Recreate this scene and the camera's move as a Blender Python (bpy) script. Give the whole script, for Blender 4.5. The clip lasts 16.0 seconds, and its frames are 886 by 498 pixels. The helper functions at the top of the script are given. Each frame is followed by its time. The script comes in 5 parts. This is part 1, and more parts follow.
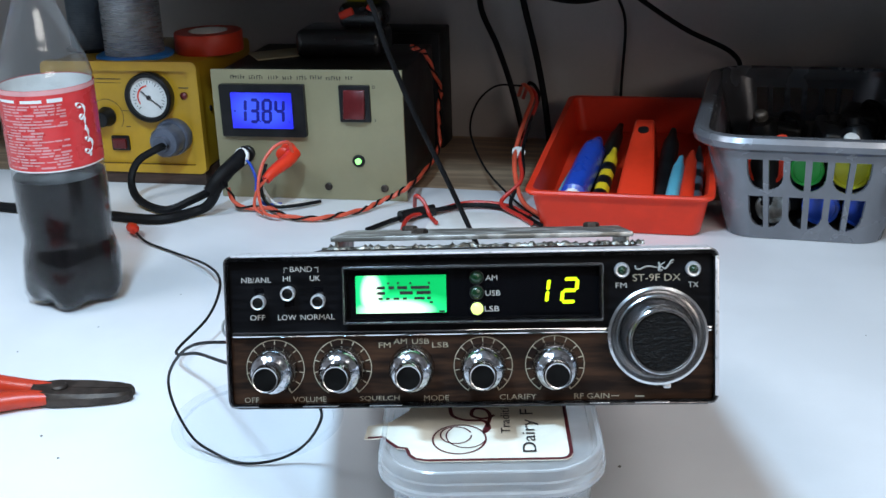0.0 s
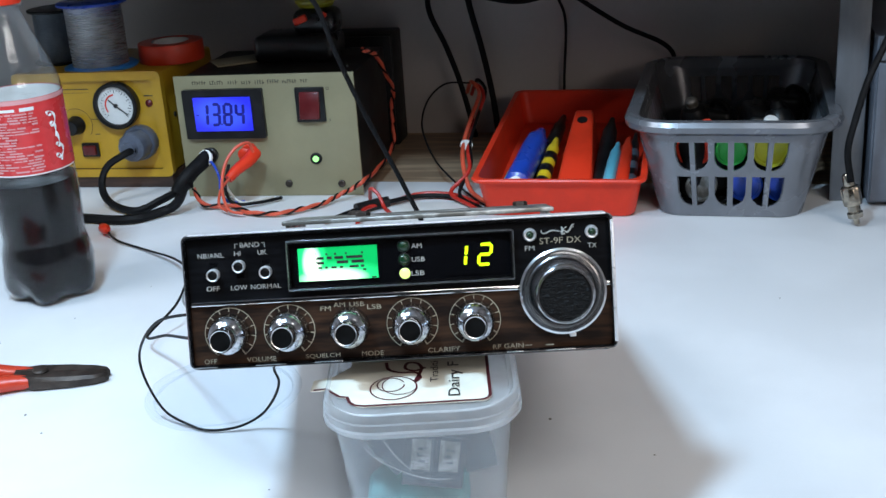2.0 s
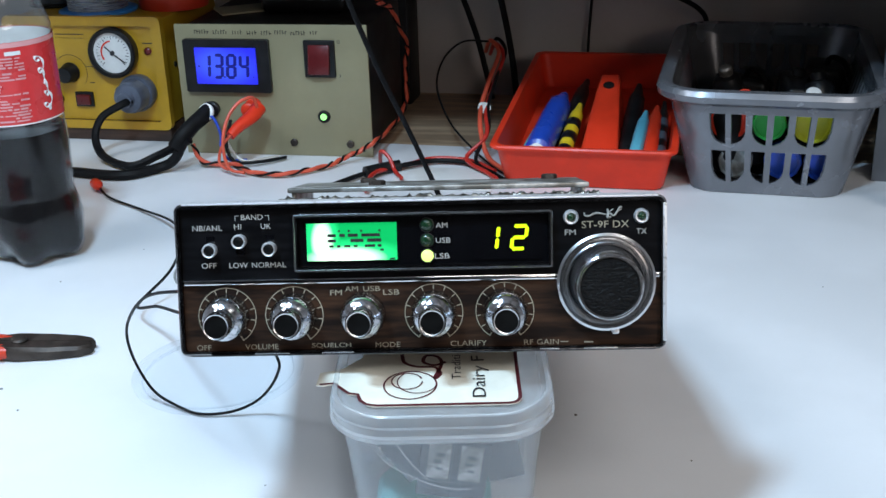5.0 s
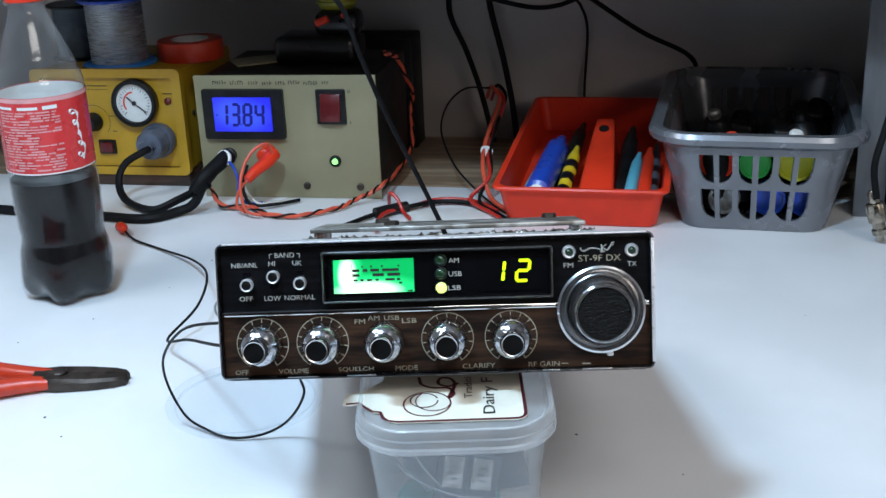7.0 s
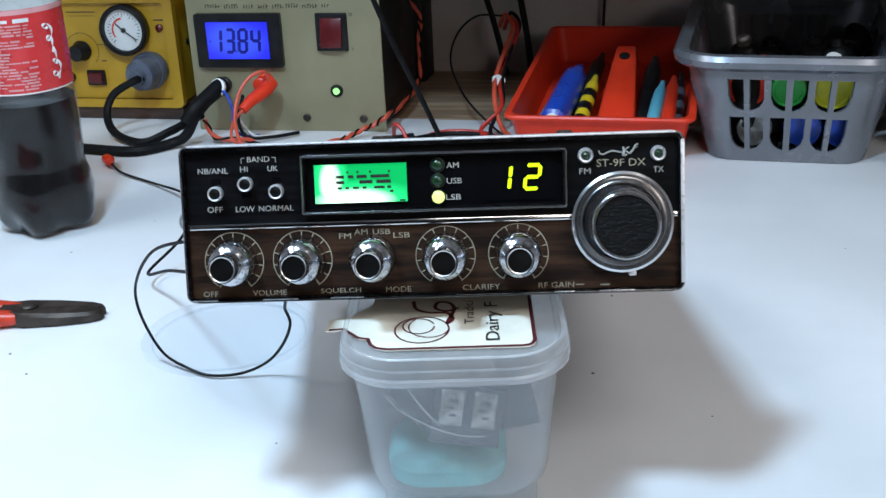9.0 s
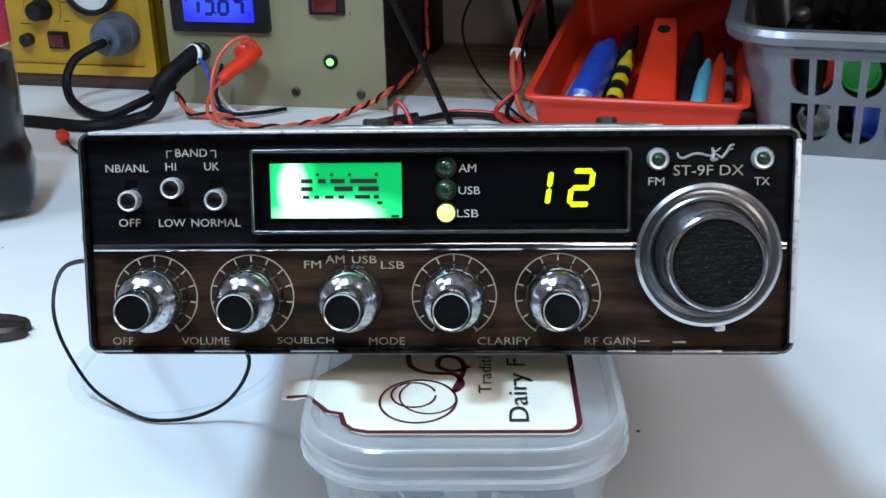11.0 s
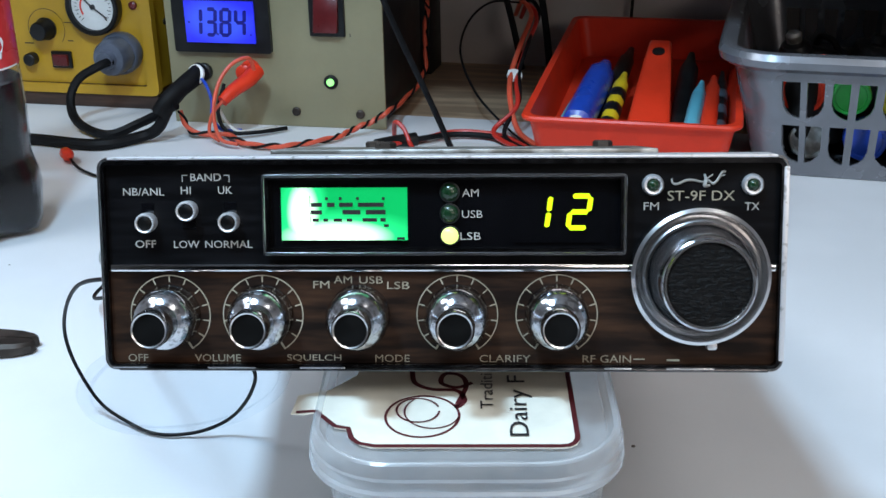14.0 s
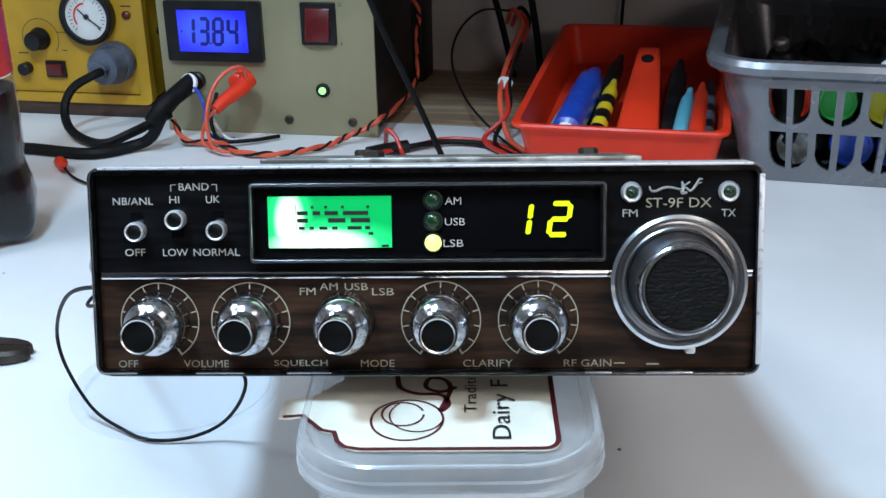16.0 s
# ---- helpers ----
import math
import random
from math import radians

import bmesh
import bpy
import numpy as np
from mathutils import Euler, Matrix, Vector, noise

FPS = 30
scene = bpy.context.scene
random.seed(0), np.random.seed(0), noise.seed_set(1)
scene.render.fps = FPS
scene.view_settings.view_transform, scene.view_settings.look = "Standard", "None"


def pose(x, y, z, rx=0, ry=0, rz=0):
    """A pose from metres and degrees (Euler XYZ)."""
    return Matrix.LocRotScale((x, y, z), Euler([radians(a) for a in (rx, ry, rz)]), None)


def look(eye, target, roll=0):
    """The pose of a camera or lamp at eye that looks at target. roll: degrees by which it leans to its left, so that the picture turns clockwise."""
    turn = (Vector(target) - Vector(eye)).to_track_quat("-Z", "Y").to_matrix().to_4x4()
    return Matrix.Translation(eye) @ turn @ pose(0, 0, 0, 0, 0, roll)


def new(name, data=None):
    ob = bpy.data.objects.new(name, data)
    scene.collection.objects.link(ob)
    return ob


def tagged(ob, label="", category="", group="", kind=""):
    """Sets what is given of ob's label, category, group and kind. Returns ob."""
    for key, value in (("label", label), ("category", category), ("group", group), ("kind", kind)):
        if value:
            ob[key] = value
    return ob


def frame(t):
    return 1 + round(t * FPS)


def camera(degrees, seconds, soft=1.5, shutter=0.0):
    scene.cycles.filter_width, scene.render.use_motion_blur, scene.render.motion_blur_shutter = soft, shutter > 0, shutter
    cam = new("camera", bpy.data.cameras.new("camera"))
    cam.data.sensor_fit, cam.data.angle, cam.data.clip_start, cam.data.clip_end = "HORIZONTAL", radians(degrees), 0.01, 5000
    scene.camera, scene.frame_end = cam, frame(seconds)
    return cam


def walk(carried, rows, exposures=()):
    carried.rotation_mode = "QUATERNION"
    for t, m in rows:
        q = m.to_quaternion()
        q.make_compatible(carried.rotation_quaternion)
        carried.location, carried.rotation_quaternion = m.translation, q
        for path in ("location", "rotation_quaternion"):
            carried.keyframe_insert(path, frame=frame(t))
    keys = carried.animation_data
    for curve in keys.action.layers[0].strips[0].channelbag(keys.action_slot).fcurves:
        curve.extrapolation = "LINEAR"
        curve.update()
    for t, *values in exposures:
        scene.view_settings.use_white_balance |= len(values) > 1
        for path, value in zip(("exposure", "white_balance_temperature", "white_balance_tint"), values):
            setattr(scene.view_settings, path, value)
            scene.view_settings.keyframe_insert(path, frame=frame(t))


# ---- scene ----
cam = camera(42.0, 16.0)
PATH = [
    (0, (-0.0019, -0.4357, 0.3320), (-0.0280, 1.4382, -0.3664), -2.04),
    (0.5, (0.0096, -0.4900, 0.3432), (0.0125, 1.3910, -0.3365), -3.16),
    (1, (0.0277, -0.5151, 0.3483), (0.0486, 1.3686, -0.3233), -4.32),
    (1.5, (0.0234, -0.5081, 0.3446), (0.0361, 1.3710, -0.3401), -4.00),
    (2, (0.0207, -0.5047, 0.3408), (0.0317, 1.3709, -0.3536), -3.75),
    (2.5, (0.0193, -0.4987, 0.3395), (0.0293, 1.3723, -0.3670), -3.38),
    (3, (0.0175, -0.4917, 0.3346), (0.0061, 1.3753, -0.3823), -3.78),
    (3.5, (0.0130, -0.4893, 0.3341), (-0.0146, 1.3770, -0.3843), -3.49),
    (3.7, (0.0133, -0.4883, 0.3343), (-0.0194, 1.3791, -0.3812), -3.53),
    (5.8, (-0.0029, -0.4200, 0.3233), (0.0129, 1.4210, -0.4580), -0.54),
    (6, (-0.0091, -0.4298, 0.3244), (-0.0223, 1.4133, -0.4520), -0.94),
    (6.5, (-0.0005, -0.4771, 0.3420), (0.0184, 1.3886, -0.3781), -1.61),
    (7, (0.0038, -0.4948, 0.3462), (0.0146, 1.3797, -0.3509), -2.42),
    (7.5, (0.0046, -0.4913, 0.3418), (0.0117, 1.3769, -0.3720), -2.63),
    (8, (0.0056, -0.4860, 0.3400), (0.0115, 1.3819, -0.3749), -2.82),
    (8.5, (0.0079, -0.4849, 0.3371), (0.0158, 1.3814, -0.3817), -2.74),
    (9, (0.0112, -0.4381, 0.2997), (-0.0108, 1.4128, -0.4578), -2.67),
    (9.2, (0.0151, -0.4027, 0.2863), (-0.0103, 1.4507, -0.4647), -1.71),
    (11.3, (0.0087, -0.3035, 0.2637), (-0.0219, 1.5299, -0.5348), -1.39),
    (11.5, (0.0087, -0.3033, 0.2639), (-0.0205, 1.5333, -0.5273), -1.44),
    (12, (0.0095, -0.3011, 0.2623), (-0.0187, 1.5336, -0.5332), -1.64),
    (12.5, (0.0077, -0.3048, 0.2641), (-0.0232, 1.5329, -0.5246), -1.53),
    (13, (0.0065, -0.3088, 0.2674), (-0.0185, 1.5321, -0.5141), -1.17),
    (13.5, (0.0070, -0.3128, 0.2689), (-0.0125, 1.5302, -0.5078), -1.05),
    (14, (0.0065, -0.3160, 0.2709), (-0.0138, 1.5292, -0.5003), -1.08),
    (14.5, (0.0078, -0.3190, 0.2715), (-0.0111, 1.5277, -0.4961), -1.11),
    (15, (0.0090, -0.3212, 0.2730), (-0.0049, 1.5267, -0.4919), -1.04),
    (15.5, (0.0096, -0.3224, 0.2738), (-0.0067, 1.5267, -0.4881), -1.21),
    (16, (0.0106, -0.3225, 0.2738), (-0.0041, 1.5268, -0.4877), -1.28),
]
walk(cam, [(t, look(eye, target, roll)) for t, eye, target, roll in PATH],
     exposures=[(0, 0.05), (3.7, 0.02), (5.8, -0.08), (9.2, -0.07), (11.3, -0.09), (13.5, -0.08), (16, -0.02)])

# ---- world and lights ----
world = bpy.data.worlds.new("room")
world.use_nodes = True
scene.world = world
wbg = world.node_tree.nodes["Background"]
wbg.inputs["Color"].default_value = (0.86, 0.90, 0.96, 1)
wbg.inputs["Strength"].default_value = 0.22


def unseen_light(eye, target, sx, sy, watts, color):
    d = bpy.data.lights.new("unseen_area_light", "AREA")
    d.shape, d.size, d.size_y, d.energy, d.color = "RECTANGLE", sx, sy, watts, color
    o = new("unseen_area_light", d)
    o.matrix_world = look(eye, target)
    return o


# Unseen key light, its direction taken from the radio's cast shadow.
unseen_light((-0.24, -0.22, 0.92), (-0.24, 0.10, 0.0), 0.12, 0.11, 10.5, (0.50, 0.75, 1.0))
# Unseen fill lights added to lift the shadow, left board and wall.
unseen_light((0.42, -0.90, 1.35), (0.0, 0.10, 0.0), 0.90, 0.45, 9.2, (0.98, 0.96, 0.93))
unseen_light((-0.85, 0.05, 1.30), (-0.30, 0.30, 0.0), 0.40, 0.30, 8.6, (0.80, 0.90, 1.0))
unseen_light((1.25, -1.90, 1.02), (0.05, 0.2, 0.10), 1.00, 0.40, 7.8, (1.0, 0.87, 0.78))


# ---- materials ----
def mat(name, col, rough=0.5, metal=0.0, var=0.12, scale=25.0, fine=250.0, bump=0.05, depth=0.0004, spec=0.5,
        stretch=(1, 1, 1), second=None, mix=(0.45, 0.6), emit=0.0, coat=0.0, rvar=0.12):
    m = bpy.data.materials.new(name)
    m.use_nodes = True
    nt = m.node_tree
    b = nt.nodes["Principled BSDF"]
    tc = nt.nodes.new("ShaderNodeTexCoord")
    mp = nt.nodes.new("ShaderNodeMapping")
    mp.inputs["Scale"].default_value = stretch
    nt.links.new(tc.outputs["Object"], mp.inputs["Vector"])

    def tex(sc, detail):
        n = nt.nodes.new("ShaderNodeTexNoise")
        n.inputs["Scale"].default_value, n.inputs["Detail"].default_value = sc, detail
        nt.links.new(mp.outputs["Vector"], n.inputs["Vector"])
        return n

    big, small = tex(scale, 4), tex(fine, 3)
    ramp = nt.nodes.new("ShaderNodeValToRGB")
    ramp.color_ramp.elements[0].position, ramp.color_ramp.elements[1].position = mix
    c2 = second if second else tuple(min(1, c * (1 - 1.6 * var)) for c in col)
    ramp.color_ramp.elements[0].color = (*c2, 1)
    ramp.color_ramp.elements[1].color = (*col, 1)
    nt.links.new(big.outputs["Fac"], ramp.inputs["Fac"])
    mul = nt.nodes.new("ShaderNodeMixRGB")
    mul.blend_type = "MULTIPLY"
    mul.inputs["Fac"].default_value = var
    nt.links.new(ramp.outputs["Color"], mul.inputs["Color1"])
    nt.links.new(small.outputs["Fac"], mul.inputs["Color2"])
    nt.links.new(mul.outputs["Color"], b.inputs["Base Color"])
    mr = nt.nodes.new("ShaderNodeMapRange")
    mr.inputs["To Min"].default_value, mr.inputs["To Max"].default_value = max(0.02, rough - rvar), min(1, rough + rvar)
    nt.links.new(big.outputs["Fac"], mr.inputs["Value"])
    nt.links.new(mr.outputs["Result"], b.inputs["Roughness"])
    b.inputs["Metallic"].default_value = metal
    b.inputs["Specular IOR Level"].default_value = spec
    b.inputs["Coat Weight"].default_value = coat
    if bump:
        bp = nt.nodes.new("ShaderNodeBump")
        bp.inputs["Strength"].default_value, bp.inputs["Distance"].default_value = bump, depth
        nt.links.new(small.outputs["Fac"], bp.inputs["Height"])
        nt.links.new(bp.outputs["Normal"], b.inputs["Normal"])
    if emit:
        b.inputs["Emission Color"].default_value = (*col, 1)
        b.inputs["Emission Strength"].default_value = emit
    return m


def clear(name, tint, body, amount, rough=0.12, gloss=0.25, ripple=0.0):
    """Clear or milky plastic: see-through tint, a share of milky body, more gloss at a glancing angle."""
    m = bpy.data.materials.new(name)
    m.use_nodes = True
    nt = m.node_tree
    out = nt.nodes["Material Output"]
    nt.nodes.remove(nt.nodes["Principled BSDF"])
    tr, df, tl = (nt.nodes.new("ShaderNodeBsdf" + k) for k in ("Transparent", "Diffuse", "Translucent"))
    gl, lw = nt.nodes.new("ShaderNodeBsdfGlossy"), nt.nodes.new("ShaderNodeLayerWeight")
    pw, fr = nt.nodes.new("ShaderNodeMath"), nt.nodes.new("ShaderNodeMath")
    tr.inputs["Color"].default_value = (*tint, 1)
    df.inputs["Color"].default_value = tl.inputs["Color"].default_value = (*body, 1)
    gl.inputs["Roughness"].default_value = rough
    pw.operation, fr.operation = "POWER", "MULTIPLY_ADD"
    pw.inputs[1].default_value = 3.5
    fr.inputs[1].default_value, fr.inputs[2].default_value = gloss, 0.02
    nt.links.new(lw.outputs["Facing"], pw.inputs[0])
    nt.links.new(pw.outputs[0], fr.inputs[0])
    mx = [nt.nodes.new("ShaderNodeMixShader") for _ in range(3)]
    mx[0].inputs[0].default_value = 0.5
    nt.links.new(df.outputs[0], mx[0].inputs[1])
    nt.links.new(tl.outputs[0], mx[0].inputs[2])
    tc, nz, mr = nt.nodes.new("ShaderNodeTexCoord"), nt.nodes.new("ShaderNodeTexNoise"), nt.nodes.new("ShaderNodeMapRange")
    nz.inputs["Scale"].default_value = 60
    nt.links.new(tc.outputs["Object"], nz.inputs["Vector"])
    nt.links.new(nz.outputs["Fac"], mr.inputs["Value"])
    mr.inputs["To Min"].default_value, mr.inputs["To Max"].default_value = amount * 0.75, min(1, amount * 1.25)
    nt.links.new(mr.outputs["Result"], mx[1].inputs[0])
    nt.links.new(tr.outputs[0], mx[1].inputs[1])
    nt.links.new(mx[0].outputs[0], mx[1].inputs[2])
    nt.links.new(fr.outputs[0], mx[2].inputs[0])
    nt.links.new(mx[1].outputs[0], mx[2].inputs[1])
    nt.links.new(gl.outputs[0], mx[2].inputs[2])
    nt.links.new(mx[2].outputs[0], out.inputs["Surface"])
    if ripple:
        drops, bp = nt.nodes.new("ShaderNodeTexVoronoi"), nt.nodes.new("ShaderNodeBump")
        drops.inputs["Scale"].default_value = 150
        bp.inputs["Strength"].default_value, bp.inputs["Distance"].default_value = ripple, 0.002
        nt.links.new(tc.outputs["Object"], drops.inputs["Vector"])
        nt.links.new(drops.outputs["Distance"], bp.inputs["Height"])
        nt.links.new(bp.outputs["Normal"], gl.inputs["Normal"])
        fr.inputs[2].default_value = 0.07
    return m


def glow(name, col, strength):
    m = bpy.data.materials.new(name)
    m.use_nodes = True
    b = m.node_tree.nodes["Principled BSDF"]
    b.inputs["Base Color"].default_value = (*[c * 0.3 for c in col], 1)
    b.inputs["Roughness"].default_value = 0.3
    b.inputs["Emission Color"].default_value = (*col, 1)
    b.inputs["Emission Strength"].default_value = strength
    return m


M_MAT = mat("white_bench_board", (0.80, 0.81, 0.83), 0.45, var=0.03, scale=9, fine=600, bump=0.03)
M_WOOD = mat("bench_wood", (0.58, 0.40, 0.25), 0.55, var=0.35, scale=7, fine=60, stretch=(1.2, 14, 6), bump=0.2, second=(0.36, 0.24, 0.15))
M_DARKWOOD = mat("dark_stained_wood", (0.085, 0.042, 0.026), 0.5, var=0.35, scale=9, fine=70, stretch=(1, 8, 8), bump=0.15)
M_WALL = mat("painted_wall", (0.52, 0.475, 0.445), 0.75, var=0.08, scale=4, fine=180, bump=0.12)
M_ROOM = mat("white_room_paint", (0.74, 0.76, 0.79), 0.8, var=0.05, scale=4, fine=120, bump=0.1)
M_DIM = mat("dark_room_side", (0.10, 0.10, 0.11), 0.8, var=0.2, scale=2, fine=60, bump=0.1)
M_SHELF = mat("shelf_board", (0.17, 0.175, 0.185), 0.5, var=0.08, scale=12, bump=0.05)
M_BLACK = mat("black_plastic", (0.012, 0.012, 0.013), 0.38, var=0.3, scale=60, bump=0.08, spec=0.3)
M_PANEL = mat("black_brushed_panel", (0.005, 0.005, 0.006), 0.4, spec=0.12, var=0.3, scale=40, fine=400, stretch=(1, 1, 8), bump=0.04)
M_RUBBER = mat("black_cable_rubber", (0.007, 0.007, 0.008), 0.55, spec=0.14, var=0.25, scale=80, bump=0.08)
M_CHROME = mat("chrome", (0.80, 0.80, 0.82), 0.09, metal=1, var=0.06, scale=120, bump=0.02, rvar=0.06)
M_WORN = mat("worn_chrome_trim", (0.82, 0.82, 0.84), 0.48, metal=0.85, var=0.12, scale=420, second=(0.35, 0.34, 0.33), mix=(0.28, 0.42), rvar=0.1)
M_DARKCHROME = mat("dark_chrome_trim", (0.16, 0.16, 0.17), 0.2, metal=1, var=0.2, scale=300, rvar=0.1)
M_KNOB = mat("satin_chrome", (0.56, 0.57, 0.60), 0.15, metal=1, var=0.25, scale=700, fine=1500, second=(0.30, 0.30, 0.31), mix=(0.36, 0.52), bump=0.12, depth=0.0003, rvar=0.10)
M_SATIN = mat("satin_bare_metal", (0.60, 0.60, 0.61), 0.25, metal=1, var=0.03, scale=30, bump=0.02, rvar=0.05)
M_CAP = mat("black_knob_cap", (0.004, 0.004, 0.004), 0.4, var=0.2, scale=200, spec=0.2, bump=0.05)
M_STEEL = mat("dull_zinc_steel", (0.60, 0.60, 0.58), 0.42, metal=0.6, var=0.3, scale=70, second=(0.20, 0.19, 0.17), bump=0.1)
M_CRUST = mat("crusted_zinc", (0.40, 0.38, 0.33), 0.4, metal=0.6, var=0.4, scale=260, second=(0.06, 0.055, 0.045), bump=0.6, depth=0.001)
M_DARKMETAL = mat("black_oxide_steel", (0.085, 0.066, 0.055), 0.50, metal=0.6, var=0.3, scale=90, bump=0.12)
M_WALNUT = mat("walnut_foil", (0.058, 0.027, 0.014), 0.40, spec=0.22, var=0.5, scale=30, fine=120, stretch=(1.0, 1, 7), second=(0.014, 0.008, 0.006), mix=(0.38, 0.62), bump=0.08)
M_PRINT = mat("silver_print", (0.50, 0.49, 0.46), 0.45, var=0.1, scale=300, bump=0)
M_GOLDPRINT = mat("pale_gold_print", (0.40, 0.35, 0.26), 0.45, var=0.15, scale=300, bump=0)
M_LEATHER = mat("black_grained_cap", (0.0045, 0.004, 0.004), 0.42, spec=0.12, var=0.3, scale=300, fine=620, stretch=(0.7, 1, 1.6), bump=0.8, depth=0.0022)
M_BEIGE = mat("beige_enamel", (0.275, 0.246, 0.146), 0.42, var=0.07, scale=14, fine=300, bump=0.05)
M_CASE = mat("dark_case_enamel", (0.013, 0.012, 0.012), 0.5, spec=0.25, var=0.2, scale=30, bump=0.08)
M_YELLOW = mat("yellow_enamel", (0.56, 0.315, 0.018), 0.4, var=0.10, scale=18, fine=300, bump=0.05)
M_REDP = mat("red_plastic", (0.76, 0.042, 0.014), 0.36, spec=0.3, var=0.08, scale=25, bump=0.04)
M_GREYP = mat("silver_grey_plastic", (0.19, 0.198, 0.22), 0.25, metal=0.45, var=0.08, scale=30, bump=0.04)
M_PLUG = mat("blue_grey_connector", (0.13, 0.15, 0.20), 0.35, metal=0.3, var=0.15, scale=60, bump=0.06)
M_BLUE = mat("blue_plastic", (0.015, 0.07, 0.50), 0.3, var=0.1, scale=40, bump=0.03)
M_LBLUE = mat("light_blue_plastic", (0.04, 0.28, 0.78), 0.35, var=0.1, scale=40, bump=0.03)
M_CYAN = mat("cyan_plastic", (0.12, 0.45, 0.58), 0.35, var=0.1, scale=40, bump=0.03)
M_YEL = mat("yellow_plastic", (0.75, 0.55, 0.02), 0.35, var=0.1, scale=40, bump=0.03)
M_OLIVE = mat("dull_yellow_plastic", (0.30, 0.27, 0.012), 0.4, var=0.1, scale=40, bump=0.03)
M_PENCIL = mat("faded_pencil", (0.06, 0.05, 0.035), 0.6, var=0.45, scale=500, bump=0)
M_PINK = mat("pale_pink_label_film", (0.72, 0.34, 0.34), 0.3, var=0.08, scale=60, bump=0.03)
M_GLOSSBLACK = mat("glossy_black_plastic", (0.008, 0.008, 0.009), 0.30, var=0.2, scale=60, bump=0.2, depth=0.001)
M_LIME = mat("lime_yellow_plastic", (0.60, 0.62, 0.02), 0.35, var=0.1, scale=40, bump=0.03)
M_PALEGREY = mat("pale_grey_plastic", (0.42, 0.43, 0.42), 0.4, var=0.3, scale=140, bump=0.05)
M_CONNECTOR = mat("tarnished_plated_brass", (0.50, 0.45, 0.37), 0.2, metal=1, var=0.25, scale=160, rvar=0.1)
M_GREEN = mat("green_plastic", (0.03, 0.50, 0.08), 0.35, var=0.1, scale=40, bump=0.03)
M_ORANGE = mat("orange_red_tape", (0.68, 0.05, 0.02), 0.42, var=0.08, scale=40, bump=0.05)
M_SOLDER = mat("solder_wire", (0.60, 0.61, 0.63), 0.28, metal=0.75, var=0.12, scale=60, stretch=(1, 1, 20), bump=0.1, depth=0.0003)
M_WHITE = mat("white_plastic", (0.78, 0.78, 0.76), 0.4, var=0.05, scale=40, bump=0.03)
M_CARD = mat("cream_paper_label", (0.80, 0.77, 0.66), 0.55, var=0.05, scale=60, fine=700, bump=0.05)
M_MAROON = mat("maroon_print", (0.09, 0.010, 0.014), 0.5, var=0.1, scale=200, bump=0)
M_INK = mat("black_ink", (0.02, 0.018, 0.02), 0.5, var=0.1, scale=200, bump=0)
M_LABELRED = mat("red_label_film", (0.66, 0.040, 0.042), 0.28, var=0.06, scale=60, bump=0.03)
M_COLA = mat("dark_cola", (0.006, 0.0035, 0.003), 0.10, var=0.2, scale=20, bump=0, spec=0.22)
M_PET = clear("clear_bottle_plastic", (0.96, 0.97, 0.98), (0.6, 0.65, 0.72), 0.02, 0.06, 0.75)
M_PETTOP = clear("misted_bottle_plastic", (0.93, 0.95, 0.96), (0.72, 0.76, 0.80), 0.05, 0.10, 0.8, 0.07)
M_TUB = clear("milky_tub_plastic", (0.96, 0.97, 0.98), (0.93, 0.94, 0.95), 0.13, 0.18, 0.35)
M_LID = clear("milky_lid_plastic", (0.95, 0.96, 0.97), (0.95, 0.96, 0.97), 0.36, 0.16, 0.55)
M_FILM = clear("thin_clear_lid", (0.97, 0.98, 0.99), (0.80, 0.84, 0.88), 0.035, 0.12, 0.18)
M_BAG = clear("clear_bag_film", (0.93, 0.95, 0.97), (0.7, 0.74, 0.78), 0.07, 0.1, 0.5)
M_TEAL = mat("teal_sponge", (0.22, 0.52, 0.52), 0.8, var=0.15, scale=60, bump=0.3)
M_CHIP = mat("grey_blister_strip", (0.085, 0.11, 0.135), 0.4, var=0.2, scale=60, bump=0.05)
M_WIRE_R = mat("red_wire_sleeve", (0.52, 0.028, 0.018), 0.38, var=0.1, scale=80, bump=0.03)
M_WIRE_P = mat("orange_red_wire_sleeve", (0.70, 0.10, 0.05), 0.38, var=0.1, scale=80, bump=0.03)
M_WIRE_W = mat("white_wire_sleeve", (0.62, 0.60, 0.55), 0.4, var=0.1, scale=80, bump=0.03)
M_GRIPRED = mat("red_grip_vinyl", (0.62, 0.045, 0.015), 0.36, var=0.12, scale=40, bump=0.05)
M_SMOKE = mat("smoked_window", (0.004, 0.004, 0.005), 0.12, var=0.1, scale=40, bump=0)
M_GREYBOX = mat("grey_painted_metal", (0.16, 0.175, 0.21), 0.4, metal=0.2, var=0.12, scale=16, bump=0.06)
M_POST = mat("brushed_aluminium_upright", (0.23, 0.24, 0.26), 0.4, metal=0.6, var=0.2, scale=14, stretch=(1, 1, 0.3), bump=0.08)
G_LCDDIGIT = glow("lcd_segment", (0.010, 0.014, 0.40), 0.30)


